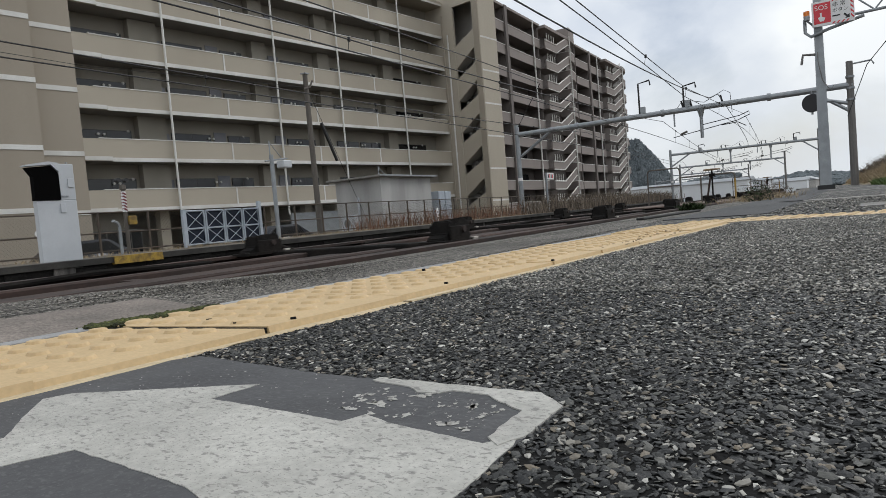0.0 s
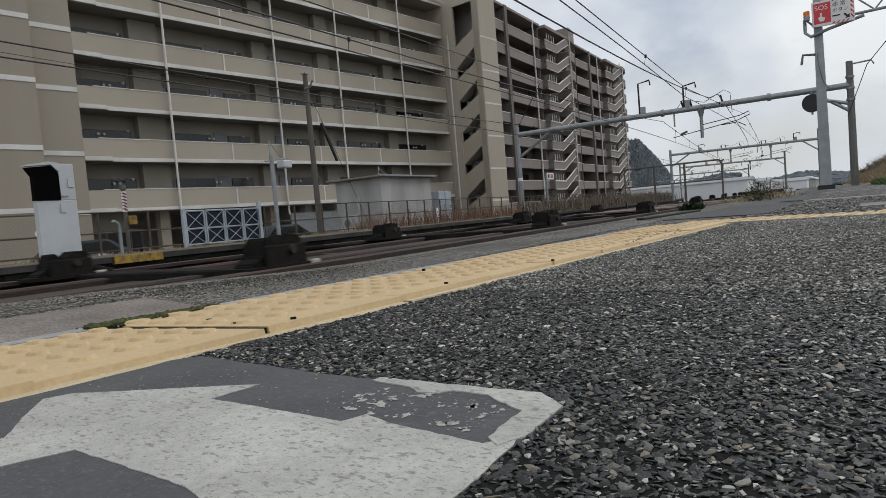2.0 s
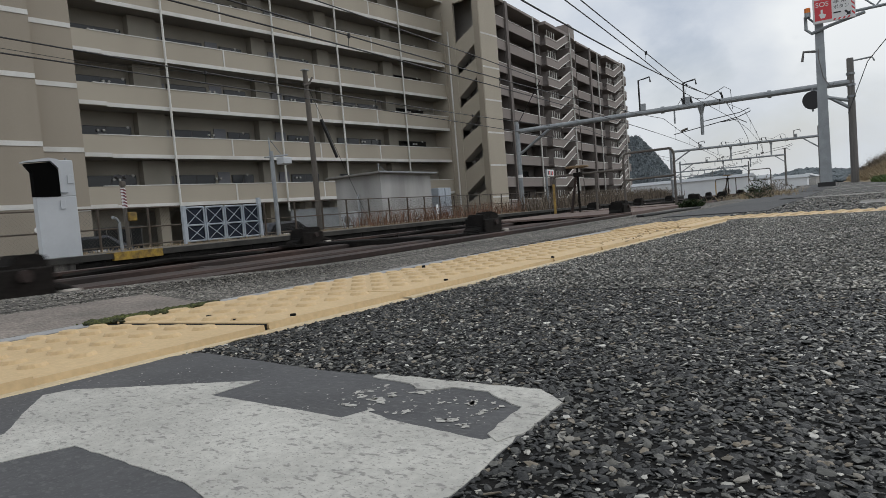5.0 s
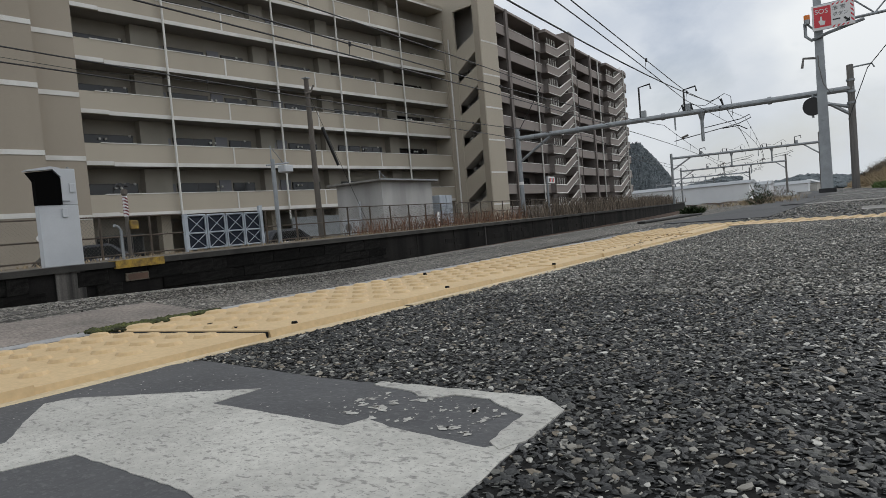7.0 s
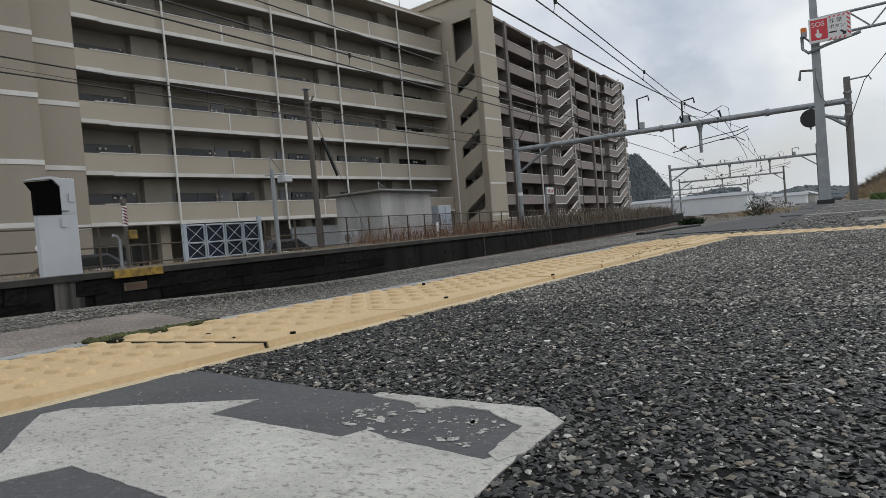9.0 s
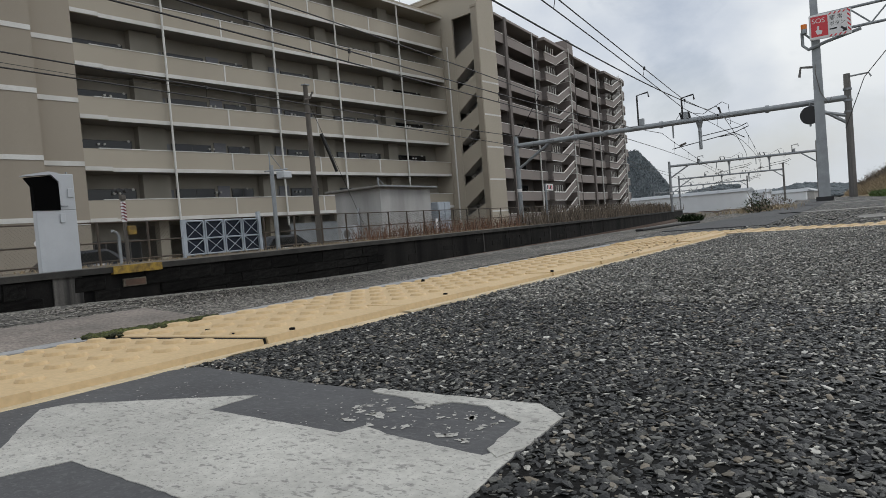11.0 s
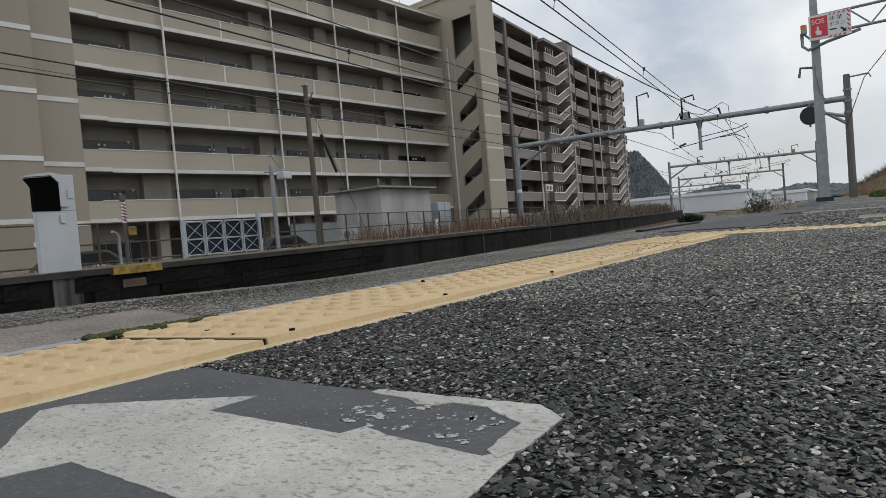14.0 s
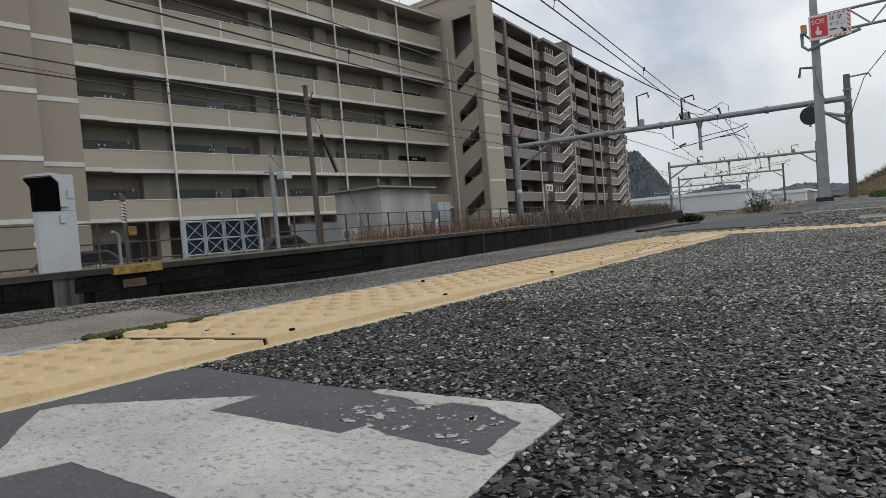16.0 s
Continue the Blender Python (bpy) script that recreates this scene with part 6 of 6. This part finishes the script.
def make_stones():
    rng = np.random.default_rng(5)

    def scatter(n, x0, x1, y0, y1):
        xs, ys = rng.uniform(x0, x1, n), rng.uniform(y0, y1, n)
        keep = ~inside(xs, ys, SHEET)
        return xs[keep], ys[keep]
    label = "dark angular stone chips bedded in the platform asphalt"
    xs, ys = scatter(50000, 0.2, 1.0, -0.06, 0.744)
    stones("stone_chips", xs, ys, 0.0014 + 0.0027 * rng.random(len(xs)) ** 1.8, M["stone"], label, True, 1, bed=0.0005, flat=0.95)
    xs, ys = scatter(6500, 0.2, 1.0, -0.06, 0.742)
    stones("stone_grit", xs, ys, 0.0007 + 0.0012 * rng.random(len(xs)), M["grit"], "pale stone grit between the chips, thickened further off as glancing sheen", False, 8, 1.6, bed=0.0005)
    xs, ys = scatter(700, 0.2, 1.1, -0.06, 0.738)
    stones("stone_chips", xs, ys, 0.0033 + 0.0018 * rng.random(len(xs)), M["stone"], label, True, 2, bed=0.0005, flat=0.85)
    # Packed pale grit here imitates the glancing light on the more distant chips.
    xs, ys = scatter(88000, 1.0, 3.36, -0.2, 0.742)
    stones("stone_grit", xs, ys, 0.0014 + 0.0016 * rng.random(len(xs)), M["grit"], "pale stone grit between the chips, thickened further off as glancing sheen", False, 9, 1.6, bed=0.0005)
    xs, ys = scatter(22000, 1.0, 3.36, -0.2, 0.744)
    stones("stone_chips", xs, ys, 0.0022 + 0.0034 * rng.random(len(xs)) ** 1.5, M["stone"], label, False, 3, bed=0.0005, flat=0.55)
    xs, ys = scatter(44000, 0.3, 2.9, 1.17, 1.62)
    stones("fine_chips", xs, ys, 0.0013 + 0.0018 * rng.random(len(xs)), M["edge_stone"], "fine grey stone chips along the platform edge", False, 4, raised=True, flat=1.5)
    # Grit lightens this stretch too, in place of glancing light.
    xs, ys = scatter(11000, 3.8, 8.5, -0.9, 0.9)
    stones("stone_grit", xs, ys, 0.003 + 0.003 * rng.random(len(xs)), M["grit"], "pale stone grit between the chips, thickened further off as glancing sheen", False, 10, 1.0)
    xs, ys = scatter(11000, 3.8, 8.5, -0.9, 0.9)
    stones("stone_chips", xs, ys, 0.005 + 0.006 * rng.random(len(xs)), M["stone"], label, False, 6, flat=0.5)


# ---- grass, weeds, bank ----
def blades(name, n, place, height, width, material, label, seed, lean=0.35):
    """Single bent blades or stalks, joined."""
    rnd = random.Random(seed)
    verts, faces = [], []
    for _ in range(n):
        p = Vector(place(rnd))
        h = height * rnd.uniform(0.45, 1.2)
        a, b = rnd.uniform(0, 6.283), rnd.uniform(0, 6.283)
        side = Vector((math.cos(a), math.sin(a), 0)) * width * rnd.uniform(0.6, 1.3)
        tip = Vector((math.cos(b), math.sin(b), 0)) * h * lean * rnd.uniform(0.2, 1.4)
        k = len(verts)
        verts += [p - side, p + side, p + side * 0.7 + tip * 0.35 + Vector((0, 0, h * 0.55)), p - side * 0.7 + tip * 0.35 + Vector((0, 0, h * 0.55)), p + tip + Vector((0, 0, h))]
        faces += [(k, k + 1, k + 2, k + 3), (k + 3, k + 2, k + 4)]
    me = bpy.data.meshes.new(name)
    me.from_pydata([tuple(v) for v in verts], [], faces)
    me.materials.append(material)
    return tagged(new(name, me), label, "grass", kind="stuff")


def bank_z(s, off):
    """Height of the grassy bank beside the far end of the platform."""
    d = max(0.0, -1.15 - 0.035 * max(0, s - 32) - off)
    return min(3.6, 0.62 * d ** 0.9) * min(1.0, max(0.0, (s - 27) / 9)) + 0.12 * math.sin(s * 0.9) * min(1, d)


def make_bank():
    bm = bmesh.new()
    S = [26 + i * 1.6 for i in range(26)]
    O = [-1.0 - 0.55 * j for j in range(34)]
    g = [[bm.verts.new(C(s, o, bank_z(s, o) - 0.02)) for o in O] for s in S]
    for i in range(len(S) - 1):
        for j in range(len(O) - 1):
            bm.faces.new((g[i][j], g[i][j + 1], g[i + 1][j + 1], g[i + 1][j]))
    skirt = bmesh.ops.extrude_edge_only(bm, edges=[e for e in bm.edges if e.is_boundary])
    for v in skirt["geom"]:
        if isinstance(v, bmesh.types.BMVert):
            v.co.z = GROUND_Z
    tagged(link("grass_bank", bm, M["bank"]), "earth bank with dry grass beside the platform end", "bank", kind="structure")

    def on_bank(rnd):
        s = 27 + 38 * rnd.random() ** 1.6
        o = -1.2 - 0.035 * max(0, s - 32) - 11 * rnd.random() ** 1.5
        return C(s, o, bank_z(s, o) - 0.05)
    blades("dry_grass", 60000, on_bank, 0.42, 0.012, M["dry_grass"], "dense dry straw-coloured grass on the bank", 21, 0.6)

    def bank_scrub(rnd):
        s, o = rnd.uniform(31, 60), -2.6 - 7 * rnd.random()
        return C(s, o, bank_z(s, o) + rnd.uniform(-0.05, 0.45) ** 1)
    blades("bramble_scrub", 6000, bank_scrub, 0.5, 0.02, M["scrub"], "brown bare bramble scrub on the bank", 22, 1.2)

    def foot(rnd):
        s, o = rnd.uniform(23.5, 30), -0.95 - 2.2 * rnd.random()
        return C(s, o, bank_z(s, o))
    blades("green_weeds", 6000, foot, 0.22, 0.02, M["green_grass"], "fresh green weeds at the foot of the bank", 23, 0.8)


def make_weeds():
    def by_fence(rnd):
        return C(20 + 16 * rnd.random(), 17.0 + rnd.gauss(0, 0.5), OPP_Z)
    blades("dry_weeds", 1100, by_fence, 0.75, 0.012, M["red_weed"], "tall rusty-brown dry weeds along the fence", 31, 0.45)

    def far_fence(rnd):
        return C(36 + 60 * rnd.random(), 16.0 + rnd.gauss(0, 0.9), OPP_Z)
    blades("dry_weeds", 4200, far_fence, 1.2, 0.022, M["scrub"], "tall brown weeds beyond the platform", 32, 0.45)

    def edge_line(rnd):
        return C(-4 + 60 * rnd.random(), 16.6 + rnd.gauss(0, 0.5), OPP_Z)
    blades("dry_weeds", 2200, edge_line, 0.10, 0.01, M["dry_grass"], "short dry weeds on the opposite platform", 33, 0.8)

    def end_grass(rnd):
        return C(9.5 + 5.0 * rnd.random(), 1.35 + rnd.gauss(0, 0.25), 0.0)
    blades("dry_tuft", 600, end_grass, 0.09, 0.006, M["dry_grass"], "dry grass tufts on the platform edge", 34, 0.9)

    def bush(s, o, r, h, n, material, label, seed):
        def place(rnd):
            a, q = rnd.uniform(0, 6.283), r * math.sqrt(rnd.random())
            return C(s + q * math.cos(a), o + q * math.sin(a), h * rnd.random() * (1 - 0.6 * q / r))
        b = blades("weed_bush", n, place, 0.045, 0.009, material, label, seed, 2.2)
        stem = bmesh.new()
        rnd = random.Random(seed)
        for _ in range(14):
            a = rnd.uniform(0, 6.283)
            rod(stem, C(s, o, -0.01), C(s + r * 0.7 * math.cos(a), o + r * 0.7 * math.sin(a), h * rnd.uniform(0.5, 1.15)), 0.0028, 4)
        part("stem", stem, M["scrub"], b)
    bush(7.0, 1.5, 0.12, 0.07, 380, M["leaf"], "dark green weed bush growing on the platform edge", 41)
    bush(9.6, 1.15, 0.17, 0.34, 170, M["leaf"], "dark green weed bush with bare stalks on the platform", 42)
    bush(10.1, 1.2, 0.2, 0.16, 150, M["scrub"], "dry brown weed clump on the platform", 43)
    bush(16.0, 1.45, 0.35, 0.3, 300, M["scrub"], "dry brown weed clump on the platform edge", 44)
    def litter(rnd):
        f = rnd.random()
        return (1.9 + 1.0 * f + rnd.gauss(0, 0.05), 0.80 + 0.06 * f + rnd.gauss(0, 0.035), 0.012)
    blades("leaf_litter", 70, litter, 0.006, 0.006, M["dry_grass"], "dry leaf litter caught on the tactile strip", 35, 2.6)
    bar = thing("rubber_strip", along(5.4, 1.32, 0.0, -4), "loose black rubber strip lying on the platform", "strip")
    part("strip", bx(-0.75, 0.75, -0.03, 0.03, 0.003, 0.02, bevel=0.005), M["rubber"], bar)


# Tones raised so the distant grit carries the glancing sheen.
GRIT_TONES = ((0.0, (0.06, 0.06, 0.057)), (0.5, (0.20, 0.196, 0.18)), (0.85, (0.36, 0.34, 0.30)), (1.0, (0.58, 0.56, 0.50)))
M["edge_stone"] = chips("edge_stone_chips", 0, 0.8, EDGE_TONES)
M["bank"] = mat("straw_bank", (0.31, 0.25, 0.16), (0.20, 0.16, 0.10), 0.95, big=0.8, fine=14, bump=0.9, grit=0.5, dist=0.06)
M["grit"] = chips("pale_sheen_grit", 0, 0.7, GRIT_TONES)
M["scrub"] = mat("brown_scrub", (0.18, 0.145, 0.11), (0.11, 0.09, 0.07), 0.9, big=2, fine=8, bump=0, grit=0.2, island=0.5)
M["red_weed"] = mat("rust_weed", (0.20, 0.10, 0.06), (0.15, 0.10, 0.07), 0.9, big=2, fine=8, bump=0, grit=0.2, island=0.5)
make_stones()
make_masonry(OPPOSITE)
make_bank()
make_weeds()


def motions():
    for k, w in WAGONS:
        walk(w, [(t, wagon_pose(k, t)) for t in (0, 0.6, 1.2, 1.3, 1.4, 1.5, 2, 2.7, 3.4, 3.5, 3.6, 3.7, 4.2, 5, 6, 7, 8, 10, 12, 14, 16)])


motions()
